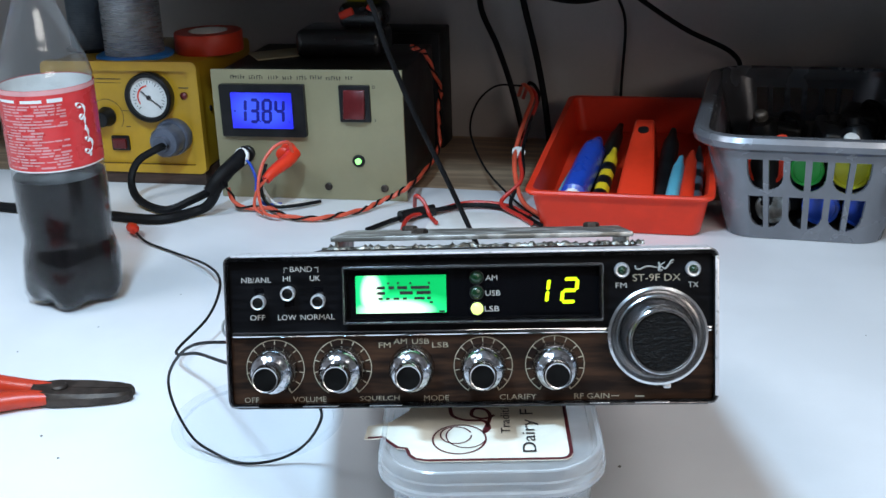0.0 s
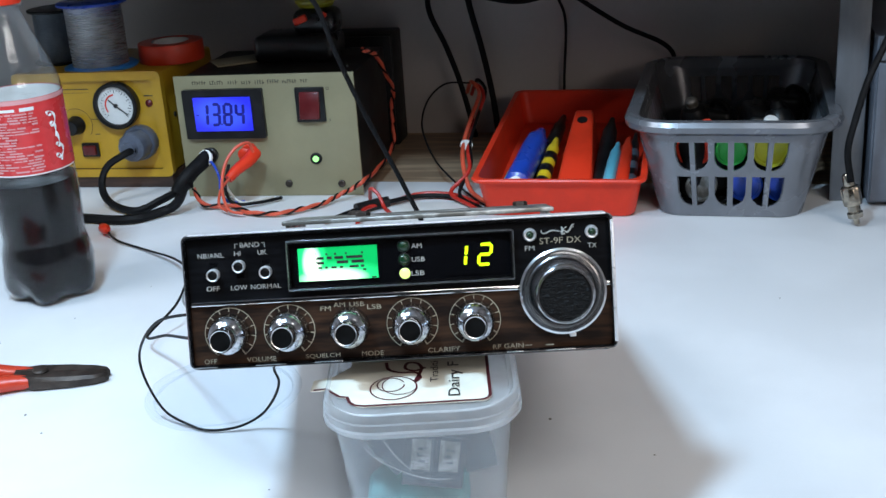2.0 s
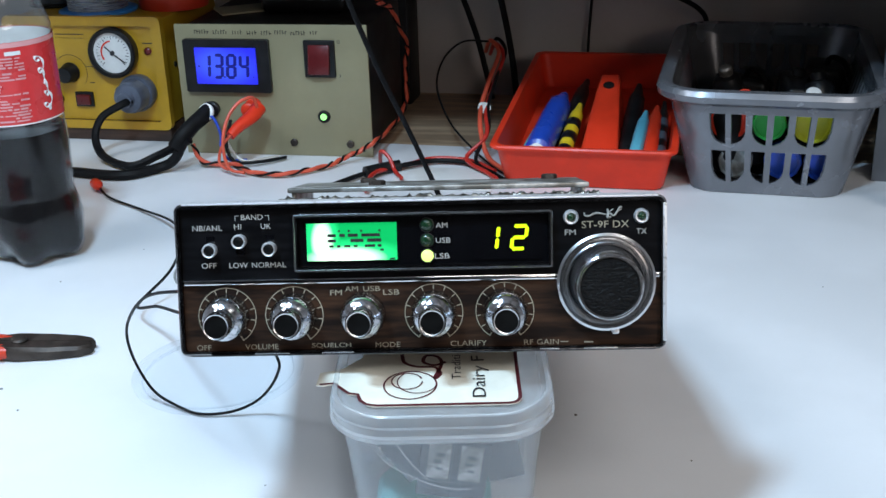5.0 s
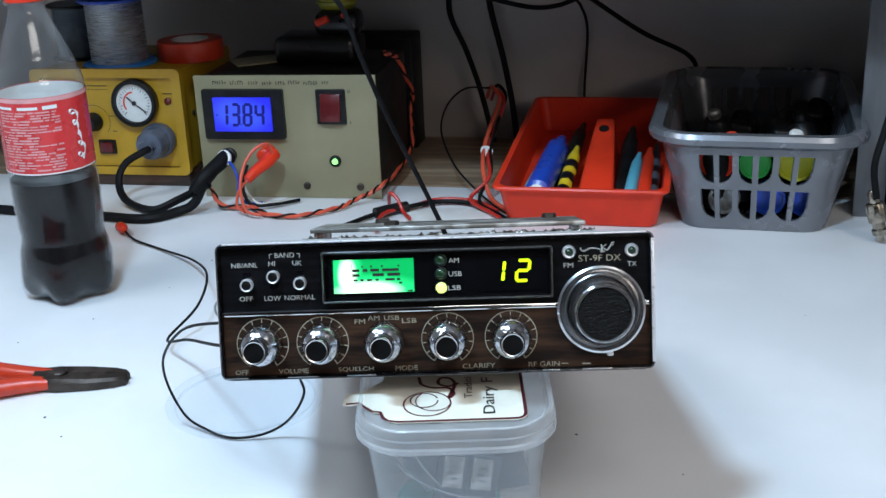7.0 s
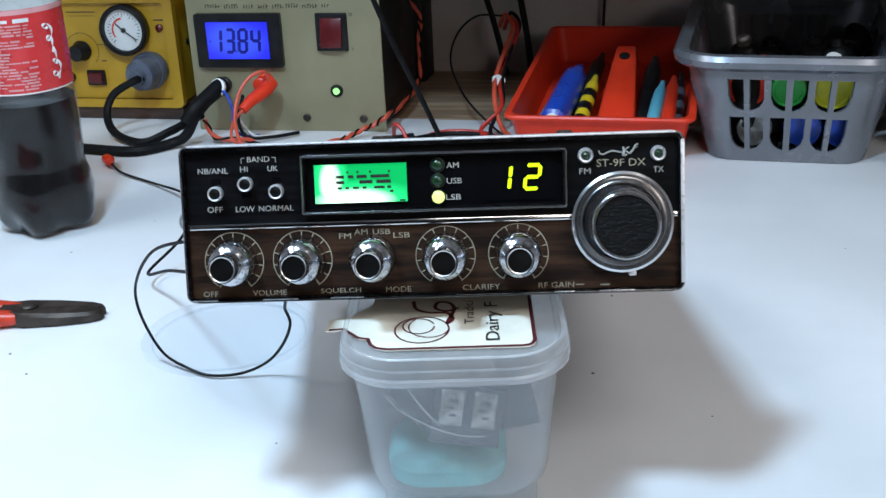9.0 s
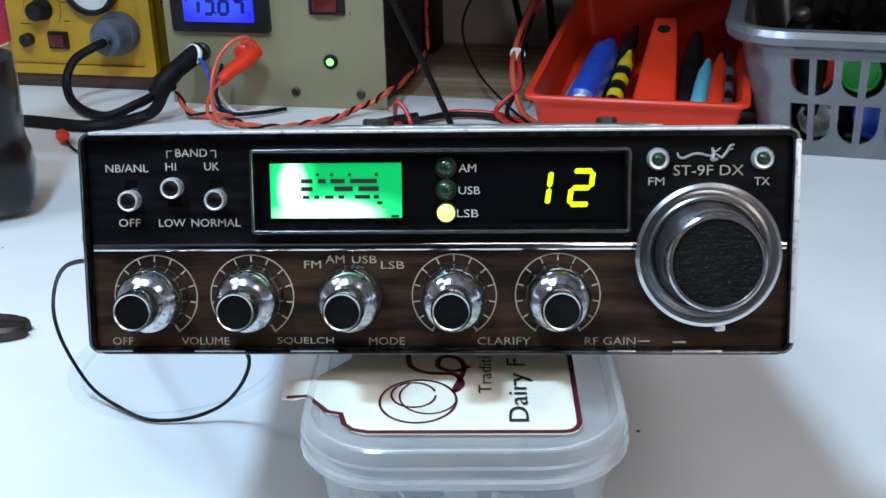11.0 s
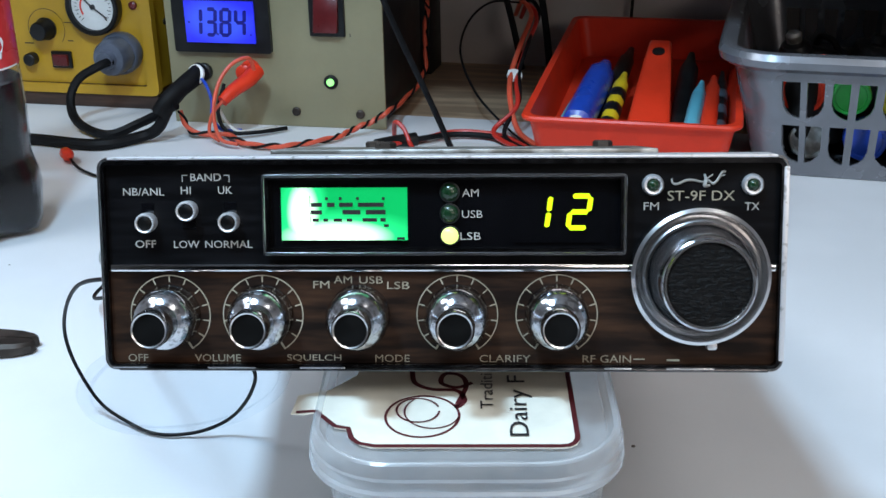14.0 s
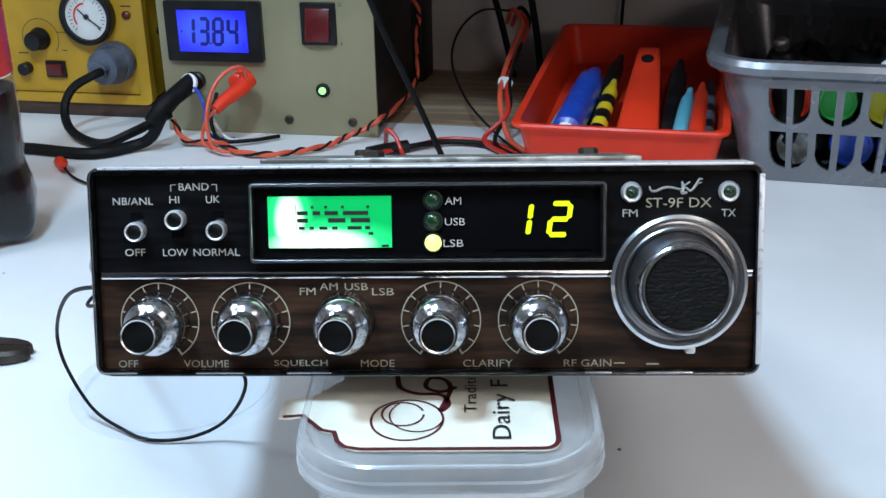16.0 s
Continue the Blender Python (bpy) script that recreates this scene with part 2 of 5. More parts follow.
def lit_dial(name, bulbs, near, far, strength):
    """A dial lit from behind by bulbs: bright and pale near them, green further off."""
    m = glow(name, far, strength)
    nt = m.node_tree
    b = nt.nodes["Principled BSDF"]
    tc, least, ramp = (nt.nodes.new(k) for k in ("ShaderNodeTexCoord", "ShaderNodeMath", "ShaderNodeValToRGB"))
    least.operation = "MINIMUM"
    for k, (place, scale) in enumerate(bulbs):
        sub, ln = nt.nodes.new("ShaderNodeMapping"), nt.nodes.new("ShaderNodeVectorMath")
        sub.inputs["Location"].default_value = [-v * s for v, s in zip(place, scale)]
        sub.inputs["Scale"].default_value = scale
        ln.operation = "LENGTH"
        nt.links.new(tc.outputs["Object"], sub.inputs["Vector"])
        nt.links.new(sub.outputs["Vector"], ln.inputs[0])
        nt.links.new(ln.outputs["Value"], least.inputs[k])
    nt.links.new(least.outputs[0], ramp.inputs["Fac"])
    e = ramp.color_ramp.elements
    e[0].position, e[0].color = 0.29, (*near, 1)
    e[1].position, e[1].color = 1.0, (*[0.68 * c for c in far], 1)
    mid = e.new(0.62)
    mid.color = (*[1.45 * c + d for c, d in zip(far, (0.02, 0.0, 0.07))], 1)
    nt.links.new(ramp.outputs["Color"], b.inputs["Emission Color"])
    return m


G_METER = lit_dial("green_meter_backlight", (((-0.0396, 0, 0.0462), (125, 0, 62)), ((-0.0300, 0, 0.0394), (36, 0, 118))), (1.5, 1.9, 1.6), (0.002, 0.60, 0.14), 1.15)
G_LCDBLUE = lit_dial("blue_lcd_backlight", (((-0.038, 0, 0.087), (22, 0, 34)), ((-0.050, 0, 0.090), (26, 0, 34))), (0.055, 0.120, 1.0), (0.006, 0.022, 0.70), 0.90)
G_SEG = glow("yellow_green_segment", (0.62, 0.95, 0.01), 1.5)
G_LSB = glow("yellow_green_led", (0.72, 1.0, 0.26), 1.5)
G_GREENLED = glow("green_led", (0.30, 1.0, 0.25), 1.8)
M_LEDOFF = mat("unlit_green_led", (0.006, 0.035, 0.012), 0.25, var=0.1, bump=0)
M_REDROCK = mat("red_rocker", (0.13, 0.010, 0.012), 0.3, var=0.15, scale=60, bump=0.03)


# ---- mesh helpers ----
def part(name, bm, material, parent=None, label="", smooth=True, m=None):
    me = bpy.data.meshes.new(name)
    bm.normal_update()
    bm.to_mesh(me)
    bm.free()
    if smooth:
        me.shade_smooth()
        me.set_sharp_from_angle(angle=radians(38))
    me.materials.append(material)
    ob = new(name, me)
    if parent is not None:
        ob.parent = parent
    if m is not None:
        ob.matrix_basis = m
    return tagged(ob, label)


def thing(name, m, label, category, group="", kind=""):
    ob = new(name)
    ob.empty_display_size = 0.02
    ob.matrix_basis = m
    return tagged(ob, label, category, group, kind)


def box(x0, x1, y0, y1, z0, z1, bevel=0.0, seg=2):
    bm = bmesh.new()
    bmesh.ops.create_cube(bm, size=1)
    for v in bm.verts:
        v.co = Vector((x0 + (v.co.x + 0.5) * (x1 - x0), y0 + (v.co.y + 0.5) * (y1 - y0), z0 + (v.co.z + 0.5) * (z1 - z0)))
    if bevel:
        bmesh.ops.bevel(bm, geom=list(bm.edges), offset=bevel, segments=seg, affect="EDGES", profile=0.5)
    return bm


def lathe(profile, n=32, axis="z", at=(0, 0, 0), lobes=None):
    """Spins (radius, height) pairs. axis 'z' up or '-y' towards the viewer. lobes(angle, r, h) may change the radius."""
    bm = bmesh.new()
    rings = []
    for r, h in profile:
        ring = []
        for i in range(n):
            a = 2 * math.pi * i / n
            rr = lobes(a, r, h) if lobes else r
            p = (rr * math.cos(a), rr * math.sin(a), h)
            if axis == "-y":
                p = (p[0], -p[2], p[1])
            elif axis == "x":
                p = (p[2], p[0], p[1])
            ring.append(bm.verts.new((p[0] + at[0], p[1] + at[1], p[2] + at[2])))
        rings.append(ring)
    for a, b in zip(rings, rings[1:]):
        for i in range(n):
            bm.faces.new((a[i], a[(i + 1) % n], b[(i + 1) % n], b[i]))
    ring_shape = profile[0] == profile[-1]
    if profile[0][0] > 1e-6 and not ring_shape:
        bm.faces.new(rings[0][::-1])
    if profile[-1][0] > 1e-6 and not ring_shape:
        bm.faces.new(rings[-1])
    bmesh.ops.remove_doubles(bm, verts=list(bm.verts), dist=1e-7)
    bmesh.ops.recalc_face_normals(bm, faces=list(bm.faces))
    return bm


def smooth_line(pts, per=8):
    pts = [Vector(p) for p in pts]
    if len(pts) < 3:
        return [pts[0].lerp(pts[-1], i / per) for i in range(per + 1)]
    ext = [2 * pts[0] - pts[1], *pts, 2 * pts[-1] - pts[-2]]
    out = []
    for a, b, c, d in zip(ext, ext[1:], ext[2:], ext[3:]):
        for i in range(per):
            t = i / per
            out.append(0.5 * (2 * b + (c - a) * t + (2 * a - 5 * b + 4 * c - d) * t * t + (3 * b - a - 3 * c + d) * t ** 3))
    out.append(pts[-1])
    return out


def sweep(line, radius, n=8, bm=None, flat=1.0):
    """A round tube along a line of points; radius is a number or a function of 0..1."""
    bm = bm or bmesh.new()
    rings, up = [], Vector((0.13, 0.2, 0.97)).normalized()
    for i, p in enumerate(line):
        d = (line[min(i + 1, len(line) - 1)] - line[max(i - 1, 0)]).normalized()
        side = d.cross(up)
        if side.length < 1e-4:
            side = d.orthogonal()
        side.normalize()
        over = side.cross(d).normalized()
        up = over
        r = radius(i / (len(line) - 1)) if callable(radius) else radius
        rings.append([bm.verts.new(p + side * (r * math.cos(2 * math.pi * k / n)) + over * (flat * r * math.sin(2 * math.pi * k / n))) for k in range(n)])
    for a, b in zip(rings, rings[1:]):
        for k in range(n):
            bm.faces.new((a[k], a[(k + 1) % n], b[(k + 1) % n], b[k]))
    bm.faces.new(rings[0][::-1])
    bm.faces.new(rings[-1])
    return bm


def wire(pts, r, per=8, n=8):
    return sweep(smooth_line(pts, per), r, n)


def twisted(pts, r, off, turns, phase, per=14):
    line = smooth_line(pts, per)
    out = []
    for i, p in enumerate(line):
        d = (line[min(i + 1, len(line) - 1)] - line[max(i - 1, 0)]).normalized()
        s = d.cross(Vector((0, 0, 1)))
        s = s.normalized() if s.length > 1e-3 else Vector((1, 0, 0))
        o = s.cross(d)
        a = phase + turns * 2 * math.pi * i / (len(line) - 1)
        out.append(p + (s * math.cos(a) + o * math.sin(a)) * off)
    return sweep(out, r, 7)


def from_curve(cu):
    ob = bpy.data.objects.new("tmp", cu)
    scene.collection.objects.link(ob)
    me = bpy.data.meshes.new_from_object(ob.evaluated_get(bpy.context.evaluated_depsgraph_get()))
    bpy.data.objects.remove(ob)
    bpy.data.curves.remove(cu)
    bm = bmesh.new()
    bm.from_mesh(me)
    bpy.data.meshes.remove(me)
    return bm


def plate(outlines, thick):
    """A flat plate in x, z with its front at y = 0 and its back at y = thick; the first outline is the rim, the rest are holes."""
    cu = bpy.data.curves.new("tmp", "CURVE")
    cu.dimensions, cu.fill_mode, cu.extrude = "2D", "BOTH", thick / 2
    for pts in outlines:
        sp = cu.splines.new("POLY")
        sp.points.add(len(pts) - 1)
        for q, (x, z) in zip(sp.points, pts):
            q.co = (x, z, 0, 1)
        sp.use_cyclic_u = True
    bm = from_curve(cu)
    bmesh.ops.transform(bm, matrix=Matrix.Translation((0, thick / 2, 0)) @ pose(0, 0, 0, 90, 0, 0), verts=list(bm.verts))
    return bm


def rounded(x0, x1, z0, z1, r, n=6):
    out = []
    for cx, cz, a0 in ((x1 - r, z1 - r, 0), (x0 + r, z1 - r, 90), (x0 + r, z0 + r, 180), (x1 - r, z0 + r, 270)):
        for i in range(n + 1):
            a = radians(a0 + 90 * i / n)
            out.append((cx + r * math.cos(a), cz + r * math.sin(a)))
    return out


def words(text, x, z, height, width=None, thick=0.0002, y=0.0, turn=0):
    """Lettering in x, z on a face at y, centred at x, z; capital height and width in metres."""
    cu = bpy.data.curves.new("tmp", "FONT")
    cu.body, cu.size, cu.align_x, cu.align_y, cu.extrude, cu.resolution_u = text, 1.0, "CENTER", "CENTER", 0.0, 3
    bm = from_curve(cu)
    xs, zs = [v.co.x for v in bm.verts], [v.co.y for v in bm.verts]
    w, h = max(xs) - min(xs), max(zs) - min(zs)
    cx, cz = (max(xs) + min(xs)) / 2, (max(zs) + min(zs)) / 2
    sx = width / w if width else height / h
    for v in bm.verts:
        a, b = (v.co.x - cx) * sx, (v.co.y - cz) * height / h
        c, s = math.cos(radians(turn)), math.sin(radians(turn))
        v.co = Vector((x + a * c - b * s, y - thick, z + a * s + b * c))
    return bm


def bars(spans, y=-0.0003, thick=0.0003):
    """Small flat bars (x0, x1, z0, z1) on a face."""
    bm = bmesh.new()
    for x0, x1, z0, z1 in spans:
        vs = [bm.verts.new(p) for p in ((x0, y, z0), (x1, y, z0), (x1, y, z1), (x0, y, z1))]
        bm.faces.new(vs)
        r = bmesh.ops.extrude_face_region(bm, geom=[vs[0].link_faces[0]])
        for v in r["geom"]:
            if isinstance(v, bmesh.types.BMVert):
                v.co.y += thick
    bmesh.ops.recalc_face_normals(bm, faces=list(bm.faces))
    return bm


def marks(name, spans, y, thick, material, parent):
    """Printed marks, each one a part of its own."""
    for s in spans:
        part(name, bars([s], y, thick), material, parent, smooth=False)


def bead(outline, r, y):
    """A thin closed bead along an outline in x, z."""
    pts = [Vector((px, y, pz)) for px, pz in outline]
    bm = bmesh.new()
    n = len(pts)
    rings = []
    for i, p in enumerate(pts):
        d = (pts[(i + 1) % n] - pts[i - 1]).normalized()
        s = Vector((d.z, 0, -d.x))
        rings.append([bm.verts.new(p + s * (r * math.cos(q)) + Vector((0, r * math.sin(q), 0))) for q in (0, 1.05, 2.09, 3.14, 4.19, 5.24)])
    for i in range(n):
        u, v = rings[i], rings[(i + 1) % n]
        for k in range(6):
            bm.faces.new((u[k], u[(k + 1) % 6], v[(k + 1) % 6], v[k]))
    bmesh.ops.recalc_face_normals(bm, faces=list(bm.faces))
    return bm


SEGMENTS = {"1": "bc", "2": "abged", "3": "abgcd", "8": "abcdefg", "4": "fgbc"}


def digit(ch, x, z, w, h, t, slant, y, material, parent):
    """One seven-segment digit, centred at x, z; each segment is a part."""
    hw, hh, g = w / 2, h / 2, t * 0.12
    runs = {"a": ((-hw, hh), (hw, hh)), "g": ((-hw, 0), (hw, 0)), "d": ((-hw, -hh), (hw, -hh)), "f": ((-hw, 0), (-hw, hh)),
            "b": ((hw, 0), (hw, hh)), "e": ((-hw, -hh), (-hw, 0)), "c": ((hw, -hh), (hw, 0))}
    for s in SEGMENTS[ch]:
        (ax, az), (bx, bz) = runs[s]
        d = Vector((bx - ax, bz - az)).normalized()
        n = Vector((-d.y, d.x)) * t / 2
        p0, p1 = Vector((ax, az)) + d * (g + 0.25 * t), Vector((bx, bz)) - d * (g + 0.25 * t)
        bm = bmesh.new()
        bm.faces.new([bm.verts.new((x + p.x + slant * p.y, y, z + p.y)) for p in (p0 - d * t * 0.3, p0 + n, p1 + n, p1 + d * t * 0.3, p1 - n, p0 - n)])
        bmesh.ops.recalc_face_normals(bm, faces=list(bm.faces))
        part("digit_segment", bm, material, parent, smooth=False)


# ---- structure ----
BENCH_TURN = -14.0
bench = pose(0, 0.83, 0, 0, 0, BENCH_TURN)
part("bench_top", box(-1.6, 1.6, -1.45, 0.06, -0.040, -0.004, 0.002), M_WOOD, m=bench)
tagged(bpy.data.objects["bench_top"], "brown wood-grained bench top behind the white board", "bench", kind="structure")
bm = box(-1.6, 1.6, -1.46, -0.205, -0.0038, 0.0, 0.001)
tagged(part("white_board", bm, M_MAT, m=bench), "white laminated work board laid over the bench", "work surface", kind="structure")
tagged(part("wall_back", box(-1.6, 2.3, 0.0, 0.08, -0.04, 1.9), M_WALL, m=bench), "plain greyish off-white painted wall behind the bench", "wall", kind="structure")
tagged(part("wall_front", box(-1.6, 2.3, -6.0, -5.92, -0.9, 1.9), M_DIM, m=bench), "plain painted wall", "wall", kind="structure")
tagged(part("wall_left", box(-1.68, -1.6, -6.0, 0.08, -0.9, 1.9), M_ROOM, m=bench), "plain painted wall", "wall", kind="structure")
tagged(part("wall_right", box(2.3, 2.38, -6.0, 0.08, -0.9, 1.9), M_ROOM, m=bench), "plain painted wall", "wall", kind="structure")
tagged(part("ceiling", box(-1.68, 2.38, -6.0, 0.08, 1.9, 1.98), M_ROOM, m=bench), "plain pale ceiling", "ceiling", kind="structure")
tagged(part("floor", box(-1.68, 2.38, -6.0, 0.08, -0.98, -0.9), M_GREYBOX, m=bench), "plain grey floor", "floor", kind="structure")
shelf = part("shelf", box(-1.55, 1.55, -0.345, 0.0, 0.222, 0.243, 0.002), M_SHELF, m=bench)
tagged(shelf, "low grey shelf board fixed over the rear of the bench", "shelf", kind="structure")


# ---- the radio ----
def build_radio():
    r = thing("cb_radio", pose(0.0016, -0.0120, 0.1047, -14.8, 0, -2.0) @ Matrix.Diagonal((1.014, 1.014, 1.016, 1)),
              "chrome-trimmed black and walnut two-way radio tilted back on a plastic tub", "radio")
    W, H = 0.0995, 0.0625
    part("body", box(-0.0945, 0.0945, 0.010, 0.215, 0.0045, 0.0555, 0.0015), M_CASE, r, "black enamelled steel case", m=pose(0, 0, 0, -3.2))
    # surround: a chrome rim with a dark hollow behind the face
    part("front_rim", plate([rounded(-W, W, 0, H, 0.003), rounded(-W + 0.0018, W - 0.0018, 0.0016, H - 0.0020, 0.0014)], 0.013),
         M_DARKCHROME, r, "dark chrome rim round the face")
    part("rim_bead", bead(rounded(-W + 0.0002, W - 0.0002, 0.0002, H - 0.0002, 0.003), 0.00050, 0.0002), M_SATIN, r, "bright chrome edge bead")
    part("top_strip", box(-W + 0.003, W - 0.003, -0.0004, 0.011, H - 0.0004, H + 0.0004, 0.0003), M_WORN, r, "worn bright top edge")
    part("side_strip", box(W - 0.0012, W + 0.0004, -0.0005, 0.011, 0.003, H - 0.003, 0.0003), M_WORN, r, "worn bright side edge")
    part("bottom_strip", box(-W + 0.004, W - 0.004, -0.0005, 0.009, -0.0004, 0.0006, 0.0003), M_DARKCHROME, r, "dark bottom edge")
    # Short bright patches along the dark bottom edge.
    for x0, x1 in ((-0.0975, -0.0870), (-0.0690, -0.0545), (-0.0415, -0.0280), (0.0480, 0.0560), (0.0660, 0.0800)):
        part("edge_patch", box(x0, x1, -0.0007, 0.0002, 0.0004, 0.0009, 0.0002), M_SATIN, r, "bare bright patch on the worn edge")
    part("upper_face", box(-W + 0.0016, W - 0.0016, 0.0022, 0.010, 0.0312, H - 0.0018), M_PANEL, r, "black brushed upper face")
    part("lower_face", box(-W + 0.0016, W - 0.0016, 0.0022, 0.010, 0.0015, 0.0292), M_WALNUT, r, "dark walnut-pattern lower face")
    part("divider", box(-W + 0.0022, 0.0560, 0.0006, 0.006, 0.0291, 0.0313, 0.0005), M_CHROME, r, "bright chrome divider strip")
    part("divider", box(0.0935, W - 0.0022, 0.0006, 0.006, 0.0291, 0.0313, 0.0005), M_CHROME, r, "bright chrome divider strip")
    f = 0.0022  # depth of the printed faces

    # display window
    part("window_frame", plate([rounded(-0.0510, 0.0537, 0.0345, 0.0575, 0.0006), rounded(-0.0495, 0.0522, 0.0360, 0.0561, 0.0004)], 0.0042),
         M_DARKCHROME, r, "chrome display frame", m=pose(0, -0.0012, 0))
    part("frame_bead", bead(rounded(-0.0508, 0.0535, 0.0347, 0.0573, 0.0006), 0.00050, -0.0012), M_SATIN, r, "bright chrome bead")
    part("window", box(-0.0496, 0.0523, f - 0.0006, f + 0.002, 0.0359, 0.0562), M_SMOKE, r, "smoked black display window")
    y = f - 0.0008
    meter = part("signal_meter", box(-0.0460, -0.0092, y - 0.0006, y + 0.0004, 0.0384, 0.0537), G_METER, r, "green back-lit signal meter")
    scale_marks = [(-0.0372, -0.0340, 0.0484, 0.0492), (-0.0325, -0.0303, 0.0484, 0.0492), (-0.0290, -0.0250, 0.0484, 0.0492), (-0.0235, -0.0160, 0.0484, 0.0492),
             (-0.0372, -0.0340, 0.0462, 0.0470), (-0.0280, -0.0228, 0.0462, 0.0471), (-0.0212, -0.0155, 0.0462, 0.0471),
             (-0.0368, -0.0350, 0.0441, 0.0446), (-0.0336, -0.0322, 0.0441, 0.0446), (-0.0306, -0.0282, 0.0441, 0.0446), (-0.0268, -0.0252, 0.0441, 0.0446),
             (-0.0222, -0.0180, 0.0441, 0.0447), (-0.0170, -0.0155, 0.0441, 0.0447), (-0.0376, -0.0374, 0.0438, 0.0512), (-0.0160, -0.0146, 0.0425, 0.0429),
             (-0.0330, -0.0322, 0.0504, 0.0508), (-0.0290, -0.0282, 0.0504, 0.0508), (-0.0240, -0.0232, 0.0504, 0.0508), (-0.0165, -0.0157, 0.0504, 0.0508), (-0.0122, -0.0100, 0.0388, 0.0391)]
    marks("dial_mark", [(a, b, c - 0.0002, d + 0.0002) for a, b, c, d in scale_marks], y - 0.0012, 0.0002, M_INK, meter)
    part("digit_window", box(0.0215, 0.0490, y - 0.0002, y + 0.0004, 0.0375, 0.0556), M_SMOKE, r)
    digit("1", 0.0290, 0.0465, 0.0054, 0.0092, 0.0015, 0.13, y - 0.0006, G_SEG, r)
    digit("2", 0.0405, 0.0465, 0.0054, 0.0092, 0.0015, 0.13, y - 0.0006, G_SEG, r)
    for z, lit, text in ((0.0523, 0, "AM"), (0.0461, 0, "USB"), (0.0397, 1, "LSB")):
        led = part("indicator_led", lathe([(0.0026, 0), (0.0026, 0.0006), (0.0022, 0.0012), (0.0012, 0.0018), (0, 0.0020)], 20, "-y", (0.0031, y, z)),
                   G_LSB if lit else M_LEDOFF, r, "lit yellow-green lamp" if lit else "unlit green lamp")
        part("bezel", lathe([(0.0027, 0), (0.0030, 0.0002), (0.0030, 0.0006), (0.0027, 0.0007)], 20, "-y", (0.0031, y, z)), M_BLACK, led)
        part("lettering", words(text, 0.0091 if text != "USB" else 0.0096, z - 0.0002, 0.0022, 0.0048 if text == "AM" else 0.0060, y=y), M_PRINT, r)

    # three toggles
    for x, z, down in ((-0.0857, 0.0437, 1), (-0.0735, 0.0472, -1), (-0.0613, 0.0439, 1)):
        t = part("toggle_switch", lathe([(0.0028, 0), (0.0030, 0.0030), (0.0029, 0.0041), (0.0026, 0.0045), (0.0023, 0.0043), (0.0021, 0.0034), (0, 0.0034)], 28, "-y", (x, f, z)),
                 M_WORN, r, "chrome-collared toggle switch")
        part("lever", lathe([(0.0021, 0.0030), (0.0021, 0.0039), (0.0017, 0.0042), (0, 0.0042)], 20, "-y", (x, f, z)), M_CAP, t, "black lever")
        part("slot", box(x - 0.0019, x + 0.0019, f - 0.0002, f + 0.002, z - 0.0020 + min(down, 0) * 0.0036, z + 0.0020 + max(down, 0) * 0.0036), M_SMOKE, t)
    for s, x, z, w in (("NB/ANL", -0.0867, 0.0526, 0.0122), ("OFF", -0.0867, 0.0372, 0.0062), ("BAND", -0.0682, 0.0568, 0.0090), ("HI", -0.0742, 0.0530, 0.0030),
                       ("UK", -0.0626, 0.0530, 0.0042), ("LOW", -0.0745, 0.0371, 0.0076), ("NORMAL", -0.0620, 0.0371, 0.0140), ("FM", 0.0612, 0.0480, 0.0044), ("TX", 0.0900, 0.0479, 0.0042)):
        part("lettering", words(s, x, z, 0.0022, w, y=f), M_PRINT, r)
    part("bracket_lines", bars([(-0.0752, -0.0736, 0.0573, 0.0575), (-0.0752, -0.0750, 0.0554, 0.0575), (-0.0628, -0.0612, 0.0573, 0.0575), (-0.0614, -0.0612, 0.0554, 0.0575)], f - 0.0004), M_PRINT, r, smooth=False)
    part("lettering", words("ST-9F DX", 0.0754, 0.0510, 0.0029, 0.0192, y=f), M_GOLDPRINT, r)
    # emblem: a plain swooping shape
    for line, wide in (([(-0.0082, 0.0006), (-0.0078, -0.0006), (-0.0064, -0.0009), (-0.0040, 0.0001), (-0.0020, 0.0002), (-0.0002, -0.0002), (0.0014, -0.0004)], 0.00045),
                       ([(0.0012, 0.0019), (0.0016, 0.0003), (0.0013, -0.0014), (0.0028, -0.0013)], 0.0006),
                       ([(0.0016, 0.0004), (0.0030, 0.0014), (0.0036, 0.0018)], 0.00035), ([(0.0022, 0.0002), (0.0036, -0.0008), (0.0044, -0.0004), (0.0054, 0.0010), (0.0062, 0.0024), (0.0072, 0.0026)], 0.0006),
                       ([(0.0056, 0.0012), (0.0070, 0.0016)], 0.0003)):
        pts = smooth_line([(0.0750 + a, f - 0.0003, 0.0553 + b) for a, b in line], 6)
        part("emblem", sweep(pts, lambda t, wide=wide: wide * (0.45 + 0.55 * math.sin(0.3 + 2.5 * t)) * 1.35, 6, flat=0.5), M_PRINT, r, "small silver winged emblem")
    for x in (0.0615, 0.0899):
        l = part("indicator_led", lathe([(0.0017, 0.0005), (0.0016, 0.0022), (0.0009, 0.003), (0, 0.0032)], 16, "-y", (x, f, 0.0542)), M_LEDOFF, r, "unlit dark green lamp")
        part("bezel", lathe([(0.0031, 0), (0.0031, 0.0012), (0.0026, 0.0022), (0.0019, 0.0020), (0.0018, 0.0006)], 24, "-y", (x, f, 0.0542)), M_WORN, l, "chrome lamp collar")

